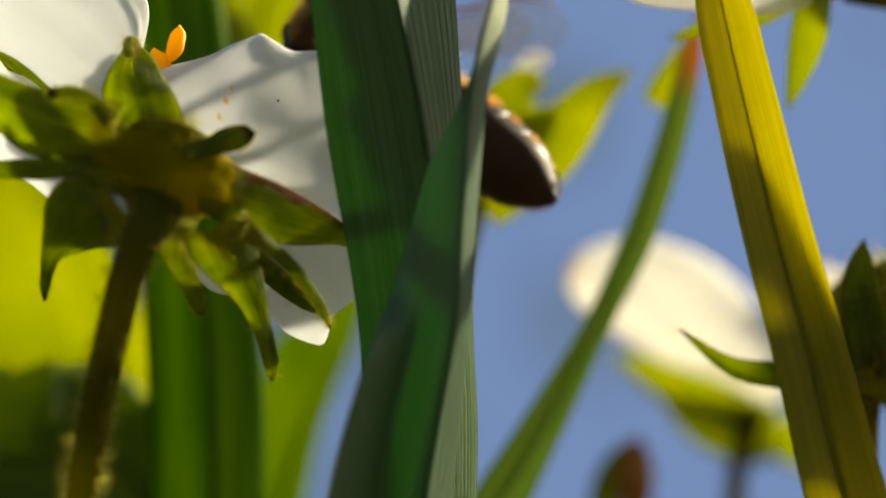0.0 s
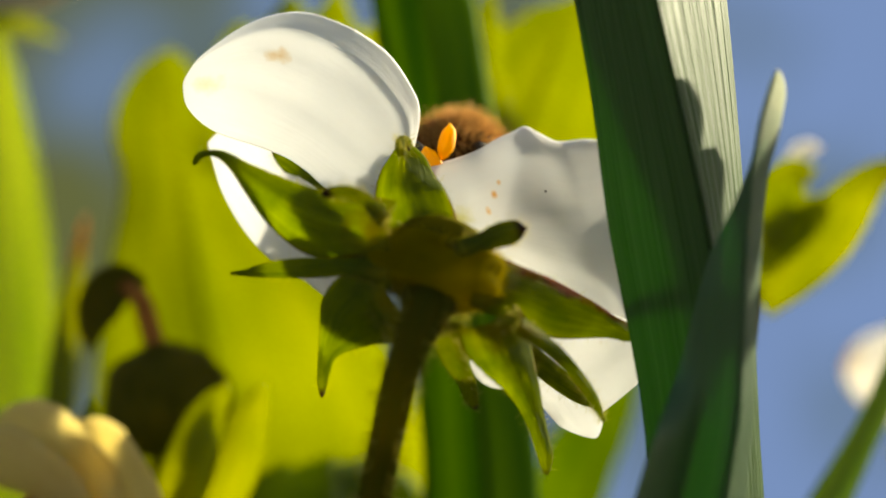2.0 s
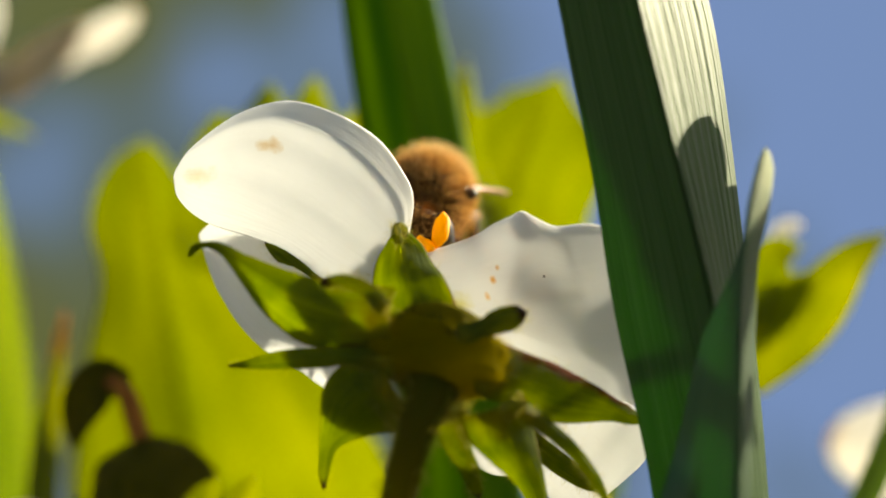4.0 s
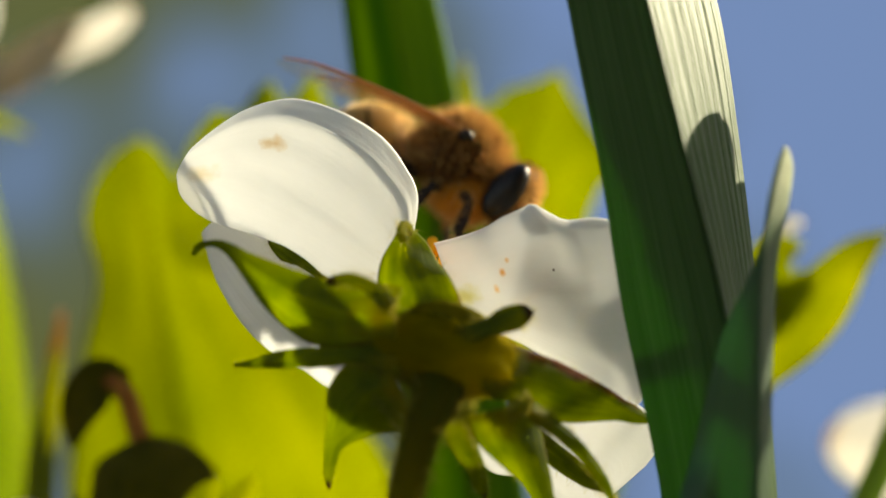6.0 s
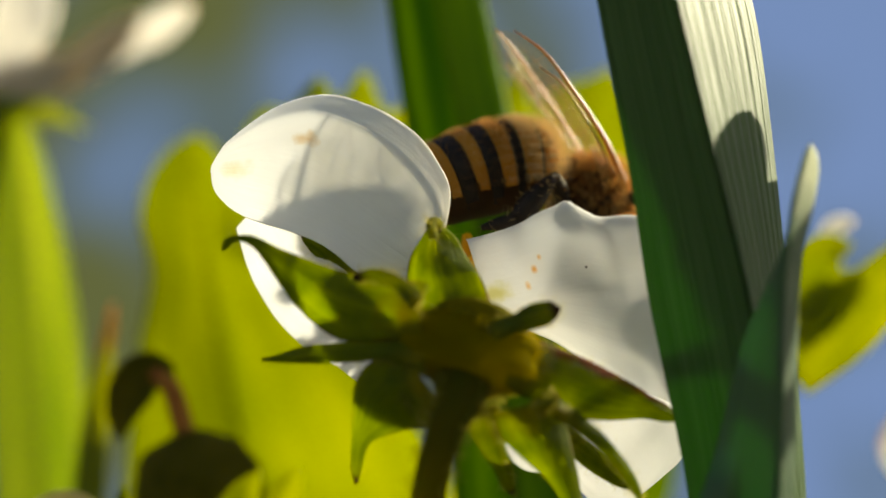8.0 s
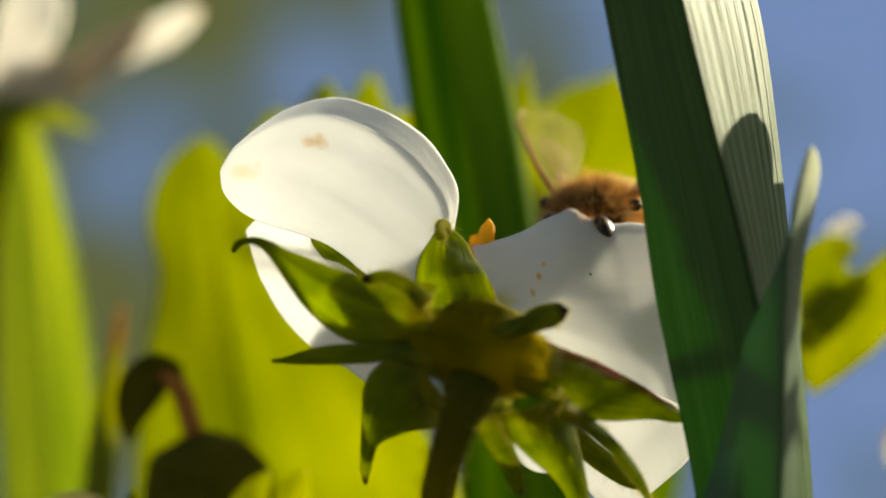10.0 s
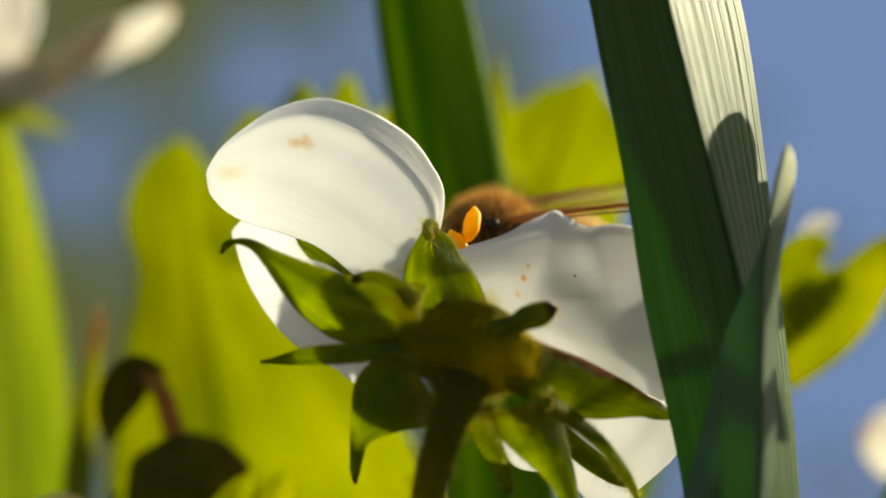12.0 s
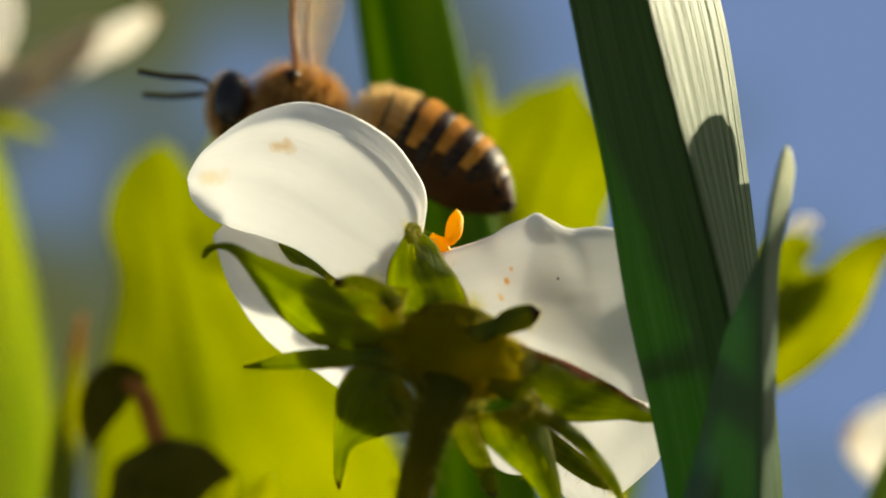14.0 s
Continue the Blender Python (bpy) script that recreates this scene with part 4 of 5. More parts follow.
def build_far_flower(label, base, petals, sepals, stem, group="other flowers", tan=(), face=(-0.365, -0.827, -0.427), sepal_leaf=None):
    b = thing("strawberry_flower", base, label, "flower", group)
    for k, (pts, w) in enumerate(petals):
        mat = shade_tan_mat if k in tan else far_petal_mat
        part("petal", lamina(b, pts, [(0, w * 0.4), (0.5, w), (1, w * 0.8)], [(0, w * 0.4), (0.5, w), (1, w * 0.8)], face, cup=0.15, nu=24, nv=12, tip=0.7, wave=0.1, seed=k), mat, b)
    for k, (pts, w) in enumerate(sepals):
        part("sepal", lamina(b, pts, [(0, w), (0.4, w * 1.1), (0.75, w * 0.6), (1, 0.08)], [(0, w), (0.4, w * 1.1), (0.75, w * 0.6), (1, 0.08)], (-0.370, -0.863, -0.344), cup=-0.25, nu=18, nv=8, seed=k), sepal_leaf or leaf_mat, b)
    part("stem", tube(b, stem, [0.75, 0.65, 0.65, 0.8, 0.9], sides=12), stem_mat, b)
    return b


build_bud_nodding()
build_spent_flower()
build_far_flower("soft white strawberry flower high up, tan edges, shaded petals painted tan", (-60, 90, 0),
    [([(-26.76, 39.82, 160.75), (-25.46, 39.15, 163.09), (-24.74, 39.41, 165.81), (-24.37, 39.39, 169.51)], 1.9),
     ([(-24.91, 40.39, 160.60), (-22.63, 40.07, 161.70), (-20.42, 40.09, 163.45), (-18.10, 40.44, 165.87)], 1.25),
     ([(-20.17, 40.74, 162.99), (-18.36, 40.40, 164.19), (-16.72, 40.12, 165.14), (-14.91, 39.82, 166.22)], 1.05),
     ([(-28.03, 39.69, 161.21), (-30.86, 39.82, 164.39), (-33.11, 39.85, 167.93)], 2.6),
     ([(-27.33, 39.63, 159.99), (-25.39, 39.31, 161.08), (-23.52, 39.51, 161.84), (-21.89, 39.42, 162.15)], 1.9)],
    [([(-25.91, 39.06, 159.78), (-23.66, 39.15, 159.47), (-22.05, 39.28, 159.01), (-20.43, 39.48, 158.33)], 0.55), ([(-25.27, 39.10, 159.63), (-27.20, 39.19, 159.32), (-29.14, 39.55, 158.08)], 0.8)],
    [(-26.11, 40.05, 159.96), (-26.76, 41.30, 155.59), (-27.83, 46.57, 144.47), (-34.40, 62.11, 119.30), (-60, 90, 0)], tan=(1, 4), face=(0.089, -0.979, 0.183))
build_far_flower("blurred white strawberry flower with yellow-green sepals", (40, 85, 0),
    [([(37.18, 43.15, 134.65), (33.08, 41.27, 137.55), (28.69, 40.68, 139.62), (23.91, 40.36, 140.72)], 3.2), ([(37.43, 42.69, 136.24), (38.79, 42.45, 138.89), (39.45, 42.12, 141.86)], 2.4)],
    [([(36.82, 45.61, 133.31), (33.69, 45.26, 134.53), (30.59, 44.96, 135.59), (27.18, 44.66, 136.62)], 1.9), ([(37.35, 46.39, 132.41), (35.28, 46.31, 132.70), (32.51, 46.09, 133.45), (30.07, 45.69, 134.84)], 1.7), ([(37.47, 46.80, 132.80), (39.61, 47.16, 131.54), (40.76, 47.72, 129.60)], 1.3)],
    [(35.78, 45.52, 133.61), (35.10, 46.45, 130.37), (35.10, 46.45, 123.13), (38.43, 57.53, 109.88)] + [(40, 85, 0)], face=(-0.049, -0.990, -0.130))
build_far_flower("yellow-green calyx of a turned-away flower, pale petal rim above", (30, 70, 0),
    [([(18.38, 25.22, 146.39), (18.66, 24.91, 147.46), (19.30, 25.16, 148.41), (20.24, 25.57, 148.77)], 0.5)],
    [([(16.95, 23.97, 143.47), (17.50, 23.52, 145.05), (18.47, 23.10, 146.51), (19.79, 23.47, 147.05)], 1.3), ([(16.54, 24.69, 140.95), (18.60, 24.26, 142.46), (20.53, 23.75, 144.26), (22.18, 23.18, 146.25), (24.33, 23.76, 147.85)], 1.55),
     ([(16.75, 24.76, 142.53), (18.41, 24.31, 144.12), (19.79, 24.00, 145.19), (20.62, 23.85, 145.72)], 1.0), ([(25.32, 23.77, 145.98), (26.43, 23.24, 147.84), (27.12, 22.71, 149.70)], 0.8)],
    [(16.48, 25.07, 141.46), (15.65, 26.29, 137.21), (15.58, 28.31, 131.97), (16.28, 36.27, 118.72), (30, 70, 0)], sepal_leaf=olive_leaf_mat)
overhead_flower = build_far_flower("white strawberry flower overhead with hanging green sepals", (45, 20, 0),
    [([(30.77, 9.99, 147.99), (27.84, 9.35, 147.31), (23.99, 7.59, 146.92), (21.32, 6.32, 146.61), (18.97, 5.44, 146.43)], 1.2), ([(30.88, 10.24, 147.81), (26.84, 7.92, 148.68), (23.09, 6.08, 149.27), (19.13, 4.69, 149.75)], 1.55), ([(30.90, 10.60, 148.60), (31.90, 10.90, 149.30), (32.90, 11.20, 149.80)], 1.3)],
    [([(29.45, 9.77, 147.65), (29.33, 10.24, 146.01), (28.92, 10.78, 144.13), (28.48, 11.25, 142.49)], 0.75), ([(28.72, 9.84, 147.42), (26.90, 10.58, 146.63), (24.82, 11.23, 146.20), (23.21, 11.87, 145.75)], 0.5)],
    [(31.35, 10.65, 148.21), (35.20, 11.20, 147.60), (40.50, 13.00, 141.00), (43.50, 17.00, 120.00), (45, 20, 0)])


def build_hairy_bud():
    b = thing("flower_bud", (40, 18, 0), "brown strawberry bud covered in silvery hairs", "bud", "buds")
    core = part("bud", blob(b, (32.14, 9.68, 132.35), (2.8, 2.4, 3.2), lump=0.15, seed=7, seg=28), bud_mat, b, "dark brown bud")
    part("hair", hairs(core, surface_roots(core, 1400, 9), 1.1, 0.014, seed=10, spread=0.7), hair_mat, core, "silvery hairs", "stuff")
    for pts, w in (([(30.01, 9.66, 129.54), (27.93, 9.46, 130.21), (25.38, 9.37, 130.55), (22.79, 8.92, 132.10)], 0.55), ([(30.21, 8.67, 130.09), (28.54, 7.96, 131.82), (27.92, 7.53, 134.06), (27.78, 7.32, 135.89)], 0.9), ([(31.06, 8.47, 130.06), (30.47, 7.44, 132.19), (30.26, 7.21, 134.46), (30.54, 7.32, 135.89)], 0.9)):
        s = part("sepal", lamina(b, pts, [(0, w), (0.5, w), (0.8, w * 0.5), (1, 0.06)], [(0, w), (0.5, w), (0.8, w * 0.5), (1, 0.06)], TO_EYE, cup=-0.3, nu=18, nv=8), sepal_mat, b)
        part("hair", hairs(s, surface_roots(s, 260, 12), 0.7, 0.010, seed=13, spread=0.6), hair_mat, s, "silvery hairs", "stuff")
    # two extra sepals, never seen, that block sun from the yellow blade
    for pts in ([(33.00, 9.42, 132.54), (35.33, 9.87, 130.97), (37.66, 10.45, 128.96), (39.53, 11.28, 126.05)], [(32.91, 10.27, 131.04), (35.25, 10.98, 128.56), (37.35, 11.75, 125.86), (38.76, 12.78, 122.26)]):
        part("sepal", lamina(b, pts, [(0, 1.2), (0.4, 2.6), (0.8, 2.0), (1, 0.1)], [(0, 1.2), (0.4, 2.6), (0.8, 2.0), (1, 0.1)], (0.365, -0.928, -0.076), cup=-0.2, nu=18, nv=8), sepal_mat, b, "broad green sepal added out of view to shade the yellow blade")
    part("stem", tube(b, [(31.10, 10.09, 129.84), (31.34, 11.18, 126.04), (32.07, 14.98, 118.24), (40, 18, 0)], [0.8, 0.7, 0.7, 0.9], sides=10), stem_mat, b)


def build_orange_bud():
    b = thing("flower_bud", (32, 75, 0), "small withered bud with an orange-brown tip", "bud", "buds")
    part("bud", blob(b, (27.66, 40.57, 129.14), (1.1, 1.1, 2.2), lump=0.15, seed=8), brown_mat, b, "orange-brown withered bud")
    part("sepal", lamina(b, [(26.59, 42.25, 123.28), (25.98, 41.24, 126.79), (26.14, 40.57, 129.14), (26.90, 40.02, 131.04)], [0.8, 0.9, 0.8, 0.2], [0.8, 0.9, 0.8, 0.2], TO_EYE, cup=-0.2, nu=14, nv=8), leaf_mat, b)
    part("stem", tube(b, [(27.51, 41.24, 126.79), (27.72, 43.69, 121.86), (28.48, 51.47, 112.87), (32, 75, 0)], [0.6, 0.6, 0.7, 0.8], sides=10), stem_mat, b)


build_hairy_bud()
build_orange_bud()

# ---- the bee ----
def build_bee():
    bee = new("honey_bee")
    tagged(bee, "furry golden brown honey bee with a dark striped abdomen", "bee")
    th = part("thorax", blob(bee, (0, 0, 0), (1.95, 1.85, 1.8), lump=0.14), skin_mat, bee, "brown thorax under golden fur")
    part("fuzz", hairs(th, surface_roots(th, 6000, 1), 0.60, 0.010, seed=2, spread=0.55), brown_fuzz_mat, th, "dense brown fur", "stuff")
    part("fuzz", hairs(th, surface_roots(th, 4800, 2, lambda w, n: n.z > -0.35), 0.95, 0.0055, seed=5, spread=0.45), fuzz_mat, th, "long pale golden hairs", "stuff")
    chest = part("chest", blob(bee, (0.7, 0, -1.25), (1.75, 1.35, 1.35), lump=0.1, seed=3), amber_shell_mat, bee, "golden brown underside of the thorax")
    part("fuzz", hairs(chest, surface_roots(chest, 3200, 8), 0.55, 0.007, seed=9, spread=0.5), fuzz_mat, chest, "dense golden hairs", "stuff")
    for sgn in (1, -1):
        part("wing_scale", blob(bee, (0.48, 1.98 * sgn, 1.05), (0.34, 0.34, 0.28), lump=0.1), dark_shell_mat, th, "small glossy black wing scale")
    hd = part("head", blob(bee, (2.95, 0, -0.45), (0.95, 1.65, 1.45), turn=(0, 15, 0), lump=0.05), skin_mat, bee, "dark triangular head")
    part("fuzz", hairs(hd, surface_roots(hd, 1200, 3, lambda w, n: n.x > 0.45), 0.50, 0.008, seed=3, spread=0.5), fuzz_mat, hd, "short golden face fur", "stuff")
    part("fuzz", hairs(hd, surface_roots(hd, 1500, 4, lambda w, n: n.x < 0.55), 0.45, 0.009, seed=6, spread=0.5), brown_fuzz_mat, hd, "short dark brown fur", "stuff")
    feelers = []
    for sgn in (1, -1):
        part("eye", blob(bee, (2.98, 1.34 * sgn, -0.40), (0.74, 0.58, 1.4), turn=(12 * sgn, 12, 0)), eye_mat, hd, "glossy black compound eye")
        feelers.append((part("antenna", tube(bee, [(3.5, 0.4 * sgn, -0.2), (4.4, 0.8 * sgn, 0.35), (4.75, 0.95 * sgn, 0.3), (6.0, 1.2 * sgn, 0.0), (7.3, 1.4 * sgn, -0.15)], [0.13, 0.10, 0.14, 0.14, 0.13], sides=10, rings=24), dark_shell_mat, hd, "thin dark jointed antenna"), sgn))
    ab = part("abdomen", blob(bee, (-2.2, 0, -0.1), (0.9, 0.6, 0.6)), skin_mat, bee, "striped amber and black abdomen")
    prof = [(0.0, 0.5), (0.04, 1.25), (0.12, 1.68), (0.3, 1.9), (0.45, 1.93), (0.55, 1.86), (0.75, 1.65), (0.9, 1.0), (1.0, 0.25)]
    n = 6
    for k in range(n):
        for dark in (0, 1):
            start = (0.88, 0.66, 0.52, 0.45, 0.40, 0.34)[k]
            a, b = (k + (start if dark else 0)) / n, (k + (1.04 if dark else start + 0.03)) / n
            pts, rad = [], []
            for i in range(5):
                s = a + (b - a) * i / 4
                pts.append((-2.7 - 7.7 * s, 0, 0.25 + 0.6 * s - 2.2 * s * s))
                rad.append(lerp_list(prof, min(1, s)) * (1.02 + (0.015 if dark else 0.0)) * (1 - 0.05 * (i == 4)))
            bm = tube(bee, pts, rad, sides=28, rings=6, flat=0.95)
            seg = part("dark_band" if dark else "amber_band", bm, dark_shell_mat if dark or k >= 5 else amber_shell_mat, ab)
            if not dark:
                keep = lambda w, nn: abs(nn.x) < (1.1 if k == 0 else 0.8) and nn.z > (-0.85 if k == 0 else -0.25)
                part("fuzz", hairs(seg, surface_roots(seg, (7000, 3600, 2000, 1000, 400, 160)[k], 30 + k, keep), (0.70, 0.46, 0.36, 0.30, 0.28, 0.26)[k], 0.006, seed=k, spread=0.35), pale_fuzz_mat if k < 2 else fuzz_mat, ab, "band of short golden fur", "stuff")
            else:
                keep = lambda w, nn: abs(nn.x) < 0.8 and nn.z > -0.25
                part("fuzz", hairs(seg, surface_roots(seg, 420, 50 + k, keep), 0.26, 0.005, seed=k, spread=0.4), brown_fuzz_mat, ab, "sparse brown hairs", "stuff")
    under, rad = [], []
    for i in range(9):
        q = 0.04 + 0.92 * i / 8
        under.append((-2.7 - 7.7 * q, 0, 0.25 + 0.6 * q - 2.2 * q * q - 0.14))
        rad.append(lerp_list(prof, q) * 0.98)
    part("belly", tube(bee, under, rad, sides=28, rings=24, flat=0.97), belly_mat, ab, "dark brown underside")
    legs = [((1.1, 1.0, -1.3), (1.9, 2.0, -1.6), (2.1, 2.4, -2.9), (2.9, 2.5, -3.6), 0.26),
            ((0.0, 1.1, -1.5), (0.2, 2.6, -1.6), (-0.3, 3.0, -3.0), (0.3, 3.3, -4.1), 0.28),
            ((-1.1, 1.1, -1.4), (-3.0, 2.3, -1.2), (-2.9, 2.6, -3.8), (-3.7, 2.5, -5.2), 0.40)]
    for sgn in (1, -1):
        for a, b, c, d, r in legs:
            pts = [Vector((p[0], p[1] * sgn, p[2])) for p in (a, b, c, d)]
            bm = tube(bee, [pts[0], (pts[0] + pts[1]) / 2, pts[1]], [0.2, r * 0.95, 0.2], sides=12, rings=8)
            tube(bee, [pts[1], (pts[1] * 0.4 + pts[2] * 0.6), pts[2]], [0.2, r * 1.25, r], sides=12, rings=8, bm=bm, flat=0.6)
            tube(bee, [pts[2], (pts[2] + pts[3]) / 2, pts[3]], [r * 0.8, r * 0.7, 0.12], sides=12, rings=8, bm=bm, flat=0.7)
            leg = part("leg", bm, dark_shell_mat, bee, "dark hairy jointed leg")
            part("fuzz", hairs(leg, surface_roots(leg, 130, 70 + int(r * 100)), 0.42, 0.010, seed=7, spread=0.6), fuzz_mat, leg, "golden leg hairs", "stuff")
    wings = []
    for sgn in (1, -1):
        for ln, wd, back in ((9.2, 1.55, 0.0), (6.6, 1.15, 0.8)):
            rootp = [(0, 0, 0), (-ln * 0.25, sgn * 0.15 * ln * 0.25, 0.12), (-ln * 0.55, sgn * 0.1 * ln * 0.5, 0.2), (-ln * 0.8, sgn * 0.09 * ln * 0.8, 0.15), (-ln, sgn * 0.07 * ln, 0)]
            wid = [(0, 0.15), (0.25, wd * 0.55), (0.6, wd), (0.85, wd * 0.9), (1, wd * 0.55)]
            w = part("forewing" if back == 0 else "hindwing", lamina(None, rootp, wid, wid, (0, 0, 1), cup=0.08, thick=0.02, nu=24, nv=12, tip=0.78, wave=0.05, seed=ln), wing_mat, bee, "clear amber veined wing")
            lead = 1 if sgn > 0 else -1
            edge = [Vector(curve_at(rootp, s)) + Vector((0, lead * lerp_list(wid, s) * 0.93, -0.05)) for s in (0, 0.25, 0.5, 0.75, 0.93)]
            part("vein", tube(None, edge, [0.15 - back * 0.10, 0.13 - back * 0.09, 0.09 - back * 0.06, 0.06 - back * 0.03, 0.03], sides=8, rings=16), vein_mat, w, "amber wing vein")
            for q in (0.35, -0.1, -0.5):
                mid = [Vector(curve_at(rootp, s)) + Vector((0, lead * lerp_list(wid, s) * q * min(1, s * 2.2), 0.02)) for s in (0.02, 0.25, 0.5, 0.72, 0.86)]
                part("vein", tube(None, mid, [0.028, 0.022, 0.015, 0.010, 0.006], sides=6, rings=12), vein_mat, w, "amber wing vein")
            for s in (0.46, 0.66):
                cross = [Vector(curve_at(rootp, s + 0.05 * (q > 0))) + Vector((0, lead * lerp_list(wid, s) * q, 0.02)) for q in (-0.5, 0.1, 0.6, 0.9)]
                part("vein", tube(None, cross, [0.010, 0.010, 0.010, 0.010], sides=6, rings=8), vein_mat, w, "amber wing vein")
            wings.append((w, sgn, back))
    bee.scale = (0.96, 0.96, 0.96)
    return bee, ab, wings, feelers


bee, abdomen, wings, antennae = build_bee()


def facing(place, ahead, up):
    """The pose of a creature at a place (millimetres) that looks ahead, with its back turned up."""
    x = Vector(ahead).normalized()
    z = (Vector(up) - x * Vector(up).dot(x)).normalized()
    y = z.cross(x)
    m = Matrix((x, y, z)).transposed().to_4x4()
    m.translation = Vector(place) * MM
    return m


def motions():
    walk(bee, [(t, facing(p, a, u)) for t, p, a, u in (
        (0.0, (9.72, 10.54, 143.70), (-0.809, 0.034, 0.587), (0.099, 0.924, 0.368)),
        (0.1, (8.88, 10.84, 142.98), (-0.910, 0.080, 0.407), (0.099, 0.924, 0.368)),
        (0.2, (6.76, 10.86, 140.50), (-0.978, 0.079, 0.191), (0.111, 0.732, 0.672)),
        (0.5, (5.08, 9.02, 138.68), (-0.997, -0.007, 0.071), (0.000, -0.082, 0.997)),
        (1.0, (2.79, 7.68, 140.90), (-0.920, -0.392, -0.006), (0.195, -0.363, 0.911)),
        (1.2, (2.56, 7.21, 142.36), (-0.869, -0.488, -0.085), (0.286, -0.354, 0.890)),
        (1.5, (1.94, 7.07, 142.28), (-0.840, -0.535, -0.091), (0.286, -0.354, 0.890)),
        (2.0, (1.86, 7.17, 142.37), (-0.833, -0.545, -0.098), (0.286, -0.354, 0.890)),
        (2.5, (1.14, 6.74, 142.78), (-0.819, -0.565, -0.105), (0.286, -0.354, 0.890)),
        (3.0, (1.64, 7.45, 142.81), (-0.808, -0.579, -0.112), (0.286, -0.354, 0.890)),
        (3.5, (-0.48, 8.01, 144.42), (-0.316, -0.748, -0.584), (0.099, -0.178, 0.979)),
        (3.7, (0.00, 8.05, 144.52), (-0.249, -0.747, -0.617), (0.195, -0.175, 0.965)),
        (4.6, (1.12, 8.07, 145.29), (0.110, -0.785, -0.610), (0.287, -0.264, 0.921)),
        (5.8, (1.35, 9.58, 146.72), (0.839, -0.276, -0.469), (0.345, -0.275, 0.881)),
        (6.0, (2.24, 9.48, 146.92), (0.845, -0.206, -0.493), (0.350, -0.290, 0.890)),
        (6.2, (3.09, 9.39, 147.15), (0.848, -0.201, -0.490), (0.320, -0.330, 0.880)),
        (6.5, (4.77, 8.01, 146.09), (0.731, -0.229, -0.643), (0.287, -0.264, 0.921)),
        (6.7, (5.40, 6.88, 145.06), (0.736, 0.224, -0.639), (0.287, -0.264, 0.921)),
        (7.0, (6.18, 8.15, 144.50), (0.650, 0.408, -0.641), (0.287, -0.264, 0.921)),
        (7.5, (6.27, 8.60, 144.48), (0.610, 0.516, -0.601), (0.287, -0.264, 0.921)),
        (8.0, (6.21, 8.68, 144.56), (0.608, 0.520, -0.600), (0.287, -0.264, 0.921)),
        (8.3, (6.25, 8.58, 144.63), (0.608, 0.520, -0.601), (0.195, -0.363, 0.911)),
        (8.5, (7.02, 8.13, 145.27), (0.733, 0.609, -0.302), (0.098, -0.413, 0.905)),
        (8.7, (7.67, 8.12, 144.69), (0.806, 0.591, -0.030), (0.000, -0.459, 0.889)),
        (9.3, (7.75, 6.98, 144.00), (0.603, -0.656, -0.453), (0.000, -0.370, 0.929)),
        (10.0, (5.90, 7.50, 143.22), (-0.309, -0.861, -0.404), (0.000, -0.370, 0.929)),
        (10.8, (4.33, 7.33, 142.93), (-0.995, 0.095, 0.030), (0.099, -0.368, 0.924)),
        (11.0, (4.06, 7.55, 141.95), (-1.000, 0.004, 0.002), (0.099, -0.368, 0.924)),
        (11.5, (3.80, 6.99, 141.61), (-0.995, -0.089, -0.038), (0.099, -0.368, 0.924)),
        (12.0, (2.27, 7.28, 142.42), (-0.980, -0.176, -0.095), (0.099, -0.368, 0.924)),
        (12.5, (2.03, 7.29, 142.47), (-0.979, -0.182, -0.096), (0.099, -0.368, 0.924)),
        (13.0, (2.73, 7.43, 142.60), (-0.996, -0.091, -0.013), (0.195, -0.363, 0.911)),
        (13.3, (3.34, 7.25, 142.77), (-0.998, 0.007, 0.065), (0.195, -0.363, 0.911)),
        (13.5, (1.53, 8.20, 144.78), (-0.987, -0.011, 0.163), (0.195, -0.363, 0.911)),
        (13.7, (-1.17, 7.62, 145.64), (-0.998, 0.012, 0.068), (0.370, -0.344, 0.863)),
        (13.8, (-2.71, 8.29, 146.54), (-0.998, 0.009, 0.068), (0.381, -0.066, 0.922)),
        (13.9, (-4.31, 8.63, 148.16), (-0.979, -0.002, 0.202), (0.304, 0.152, 0.940)),
        (14.0, (-5.18, 9.00, 148.89), (-0.971, -0.016, 0.240), (0.153, 0.036, 0.988)))])
    # the petal gives under the bee's weight and springs back
    hinge = Vector((1.46, 3.28, 137.27)) * MM - flower.location
    walk(right_petal, [(t, Matrix.Translation(hinge + (Vector((1.000, 0.000, 0.000)) * x + Vector((0.000, -0.276, 0.961)) * y) * MM) @ Matrix.Rotation(radians(-a), 4, (0.000, 0.961, 0.276)) @ Matrix.Translation(-hinge)) for t, a, x, y in (
        (0.0, 0.0, 0, 0), (1.5, 2.0, 0, 0), (3.0, 3.0, 0, 0), (3.7, 2.0, 0, 0), (5.8, 0.5, 0.2, 0.3), (8.7, 0.5, 0.2, 0.3), (10.8, 0.0, 0, 0), (12.0, 0.0, 0, 0), (14.0, 0.0, 0, 0))])
    # two anthers are pressed down while the bee's leg rests on them
    for a in front_anthers:
        walk(a, [(t, Matrix.Translation((0, 0, z * MM))) for t, z in ((0.0, 0.0), (3.7, 0.0), (5.8, -1.6), (8.7, -1.6), (10.8, 0.0), (14.0, 0.0))])
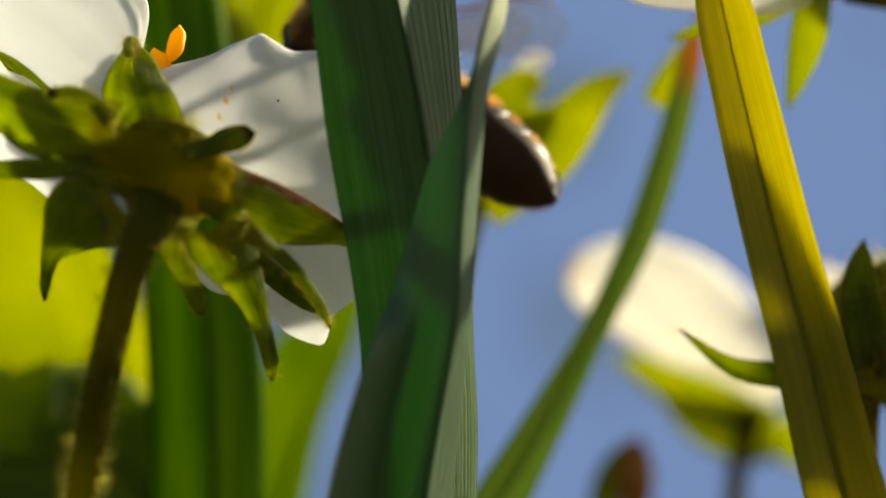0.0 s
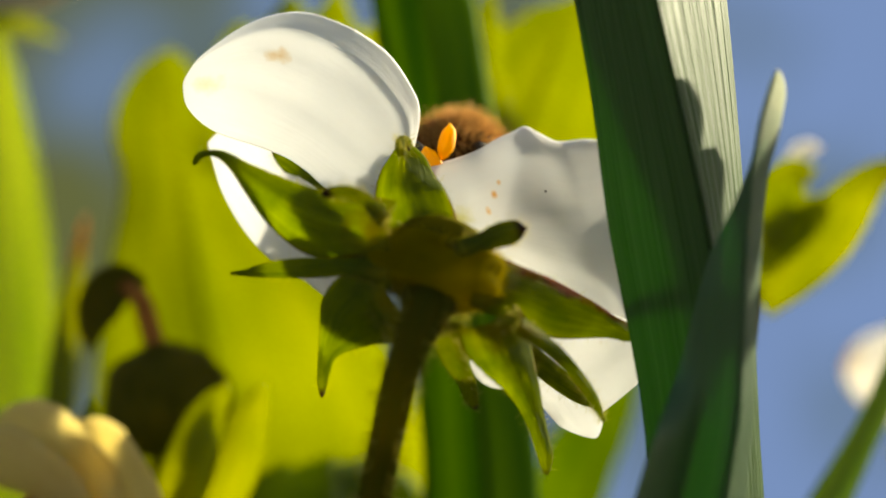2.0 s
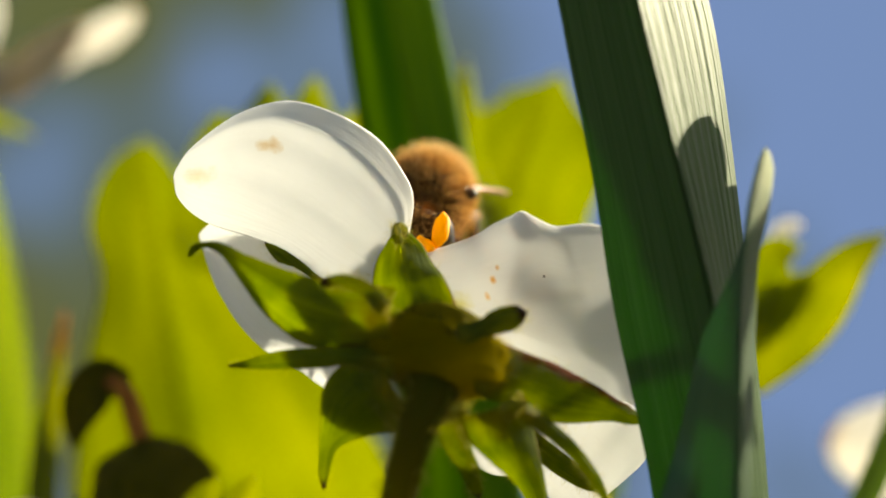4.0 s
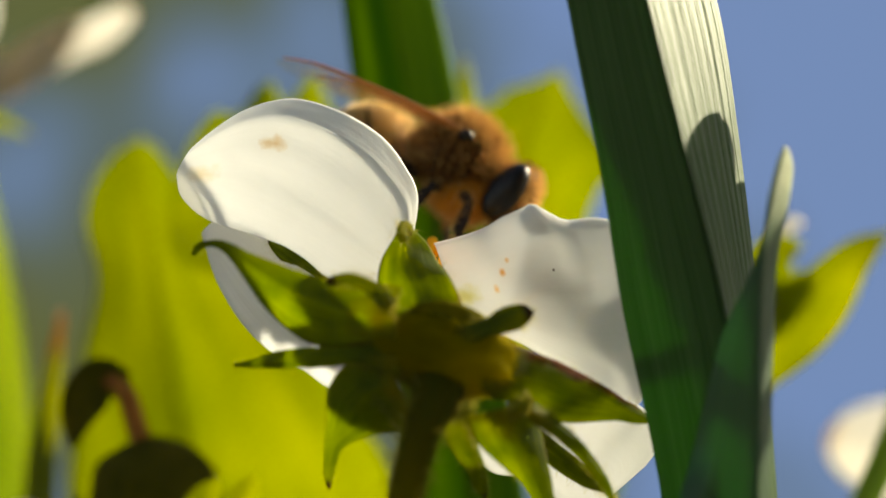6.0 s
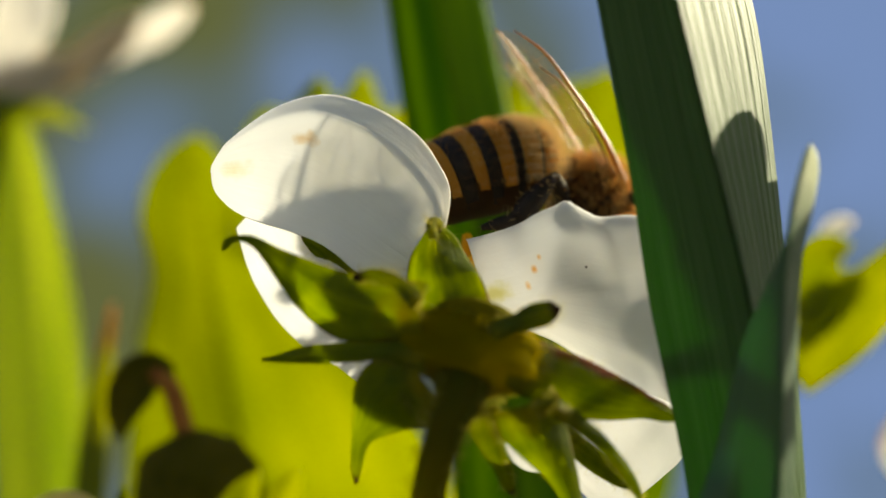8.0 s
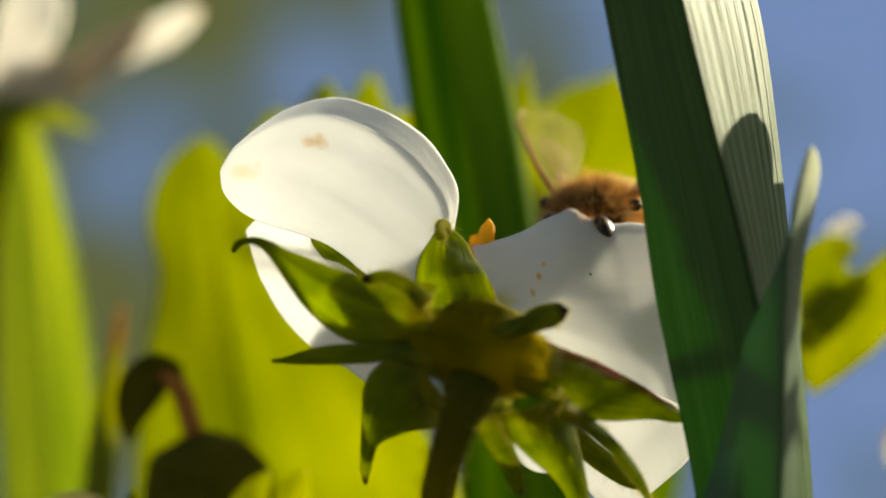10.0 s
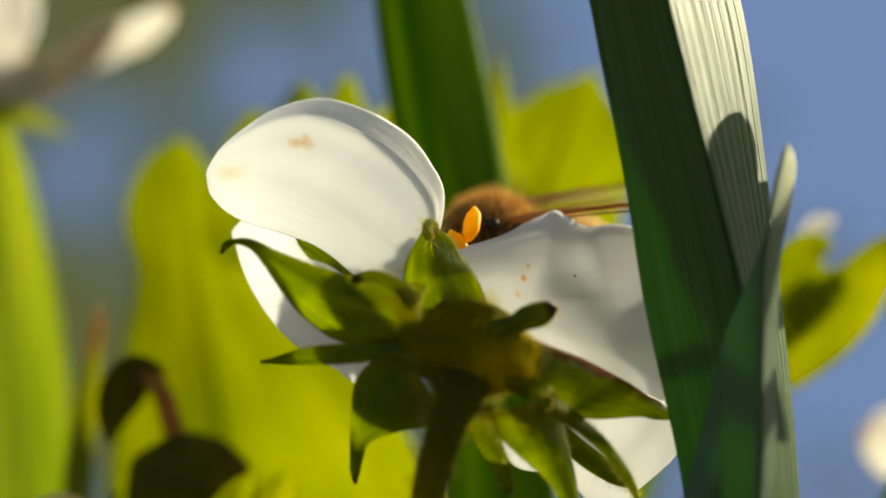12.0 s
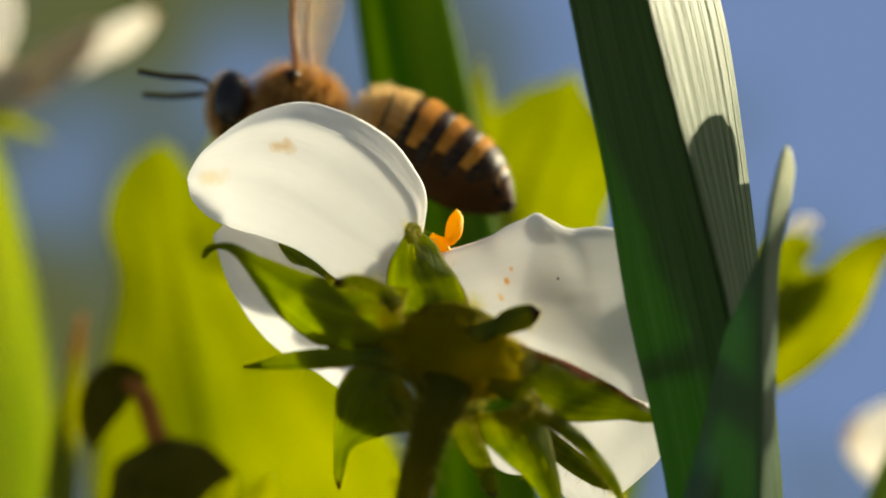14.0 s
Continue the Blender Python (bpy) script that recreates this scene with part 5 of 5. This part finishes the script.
    # the overhead flower springs up and settles again: millimetres
    walk(overhead_flower, [(t, Matrix.Translation(overhead_flower.location + Vector((x, 0, z)) * MM)) for t, x, z in (
        (0.0, 0.0, 0.0), (0.15, 1.2, 0.8), (0.3, 2.6, 1.2), (0.6, 3.4, 1.4), (1.5, 3.5, 1.4), (2.2, 2.9, 1.6), (3.0, 1.7, 1.7), (3.7, 1.5, 1.7), (14.0, 1.5, 1.7))])
    # blades sway from the root: degrees
    for b, rows in ((front_blade, ((0.0, -0.30), (0.5, -0.24), (1.0, -0.18), (1.5, -0.13), (3.0, -0.10), (3.7, -0.05), (6.0, 0.00), (8.5, -0.02), (12.5, -0.02), (14.0, -0.04))
                     ), (small_blade, ((0.0, 0.00), (0.8, 0.10), (1.5, 0.35), (2.0, 0.14), (2.5, -0.03), (3.0, -0.02), (3.7, -0.02), (6.0, 0.16), (7.0, 0.15), (7.5, 0.06), (8.0, 0.11), (8.5, 0.10), (11.0, -0.02), (11.5, -0.06), (12.0, -0.12), (12.5, -0.02), (13.0, -0.09), (13.5, -0.03), (14.0, 0.12))
                     )):
        walk(b, [(t, Matrix.Translation(b.location) @ Matrix.Rotation(radians(a), 4, "Y")) for t, a in rows])
    # raise, spread and roll of the wings, in degrees
    beats = ((0.0, 25, 35, 22), (0.2, 20, 30, 22), (0.5, 0, 12, 10), (1.2, -12, 4, 0), (3.0, -12, 4, 0), (3.4, -22, -4, 0), (3.7, -26, -4, 0), (4.7, 0, 12, 10), (5.8, -5, 12, 10), (6.0, -5, 8, 14), (6.2, -5, 8, 14),
             (6.5, 4, 18, 22), (7.0, 0, -6, 22), (8.0, 0, -12, 22), (8.3, 6, -12, 22), (8.5, 20, -14, 22), (8.7, 46, -20, 22), (9.5, 20, 20, 22), (10.8, 20, 6, 0), (11.5, 15, 4, 0), (12.0, 5, 4, 0),
             (12.5, 2, 4, 0), (13.0, 22, 15, 22), (13.3, 34, 10, 22), (13.5, 14, 10, 8), (13.7, 20, 0, 22), (13.8, 52, 12, 22), (13.9, 62, 20, 22), (14.0, 92, 12, 22))
    for w, sgn, back in wings:
        hinge = (0.3 - back, 1.25 * sgn, 1.15 - back * 0.25)
        walk(w, [(t, pose(hinge[0] * MM, hinge[1] * MM, hinge[2] * MM, sgn * roll, up, -sgn * (sp + back * 8))) for t, up, sp, roll in beats])
    # the antennae hang while it feeds and point ahead in flight
    for a, sgn in antennae:
        root = Vector((3.5, 0.4 * sgn, -0.2)) * MM
        walk(a, [(t, Matrix.Translation(root) @ Matrix.Rotation(radians(b), 4, "Y") @ Matrix.Translation(-root)) for t, b in ((0.0, 100), (13.5, 100), (13.7, 40), (13.8, 15), (14.0, 0))])
    # the abdomen bends on the thorax
    waist = Vector((-2.1, 0, 0.1)) * MM
    walk(abdomen, [(t, Matrix.Translation(waist) @ Matrix.Rotation(radians(b), 4, "Y") @ Matrix.Translation(-waist)) for t, b in (
        (0.0, 0), (0.5, -10), (1.2, -42), (3.0, -42), (3.7, -36), (4.7, -34), (5.8, -38), (6.2, -44), (6.5, -52), (7.0, -52), (8.0, -50), (8.3, -50), (8.5, -46), (8.7, -14),
        (9.5, -18), (10.8, -30), (13.0, -42), (13.3, -42), (13.5, -38), (13.7, -12), (13.8, -6), (13.9, -5), (14.0, -5))])


motions()
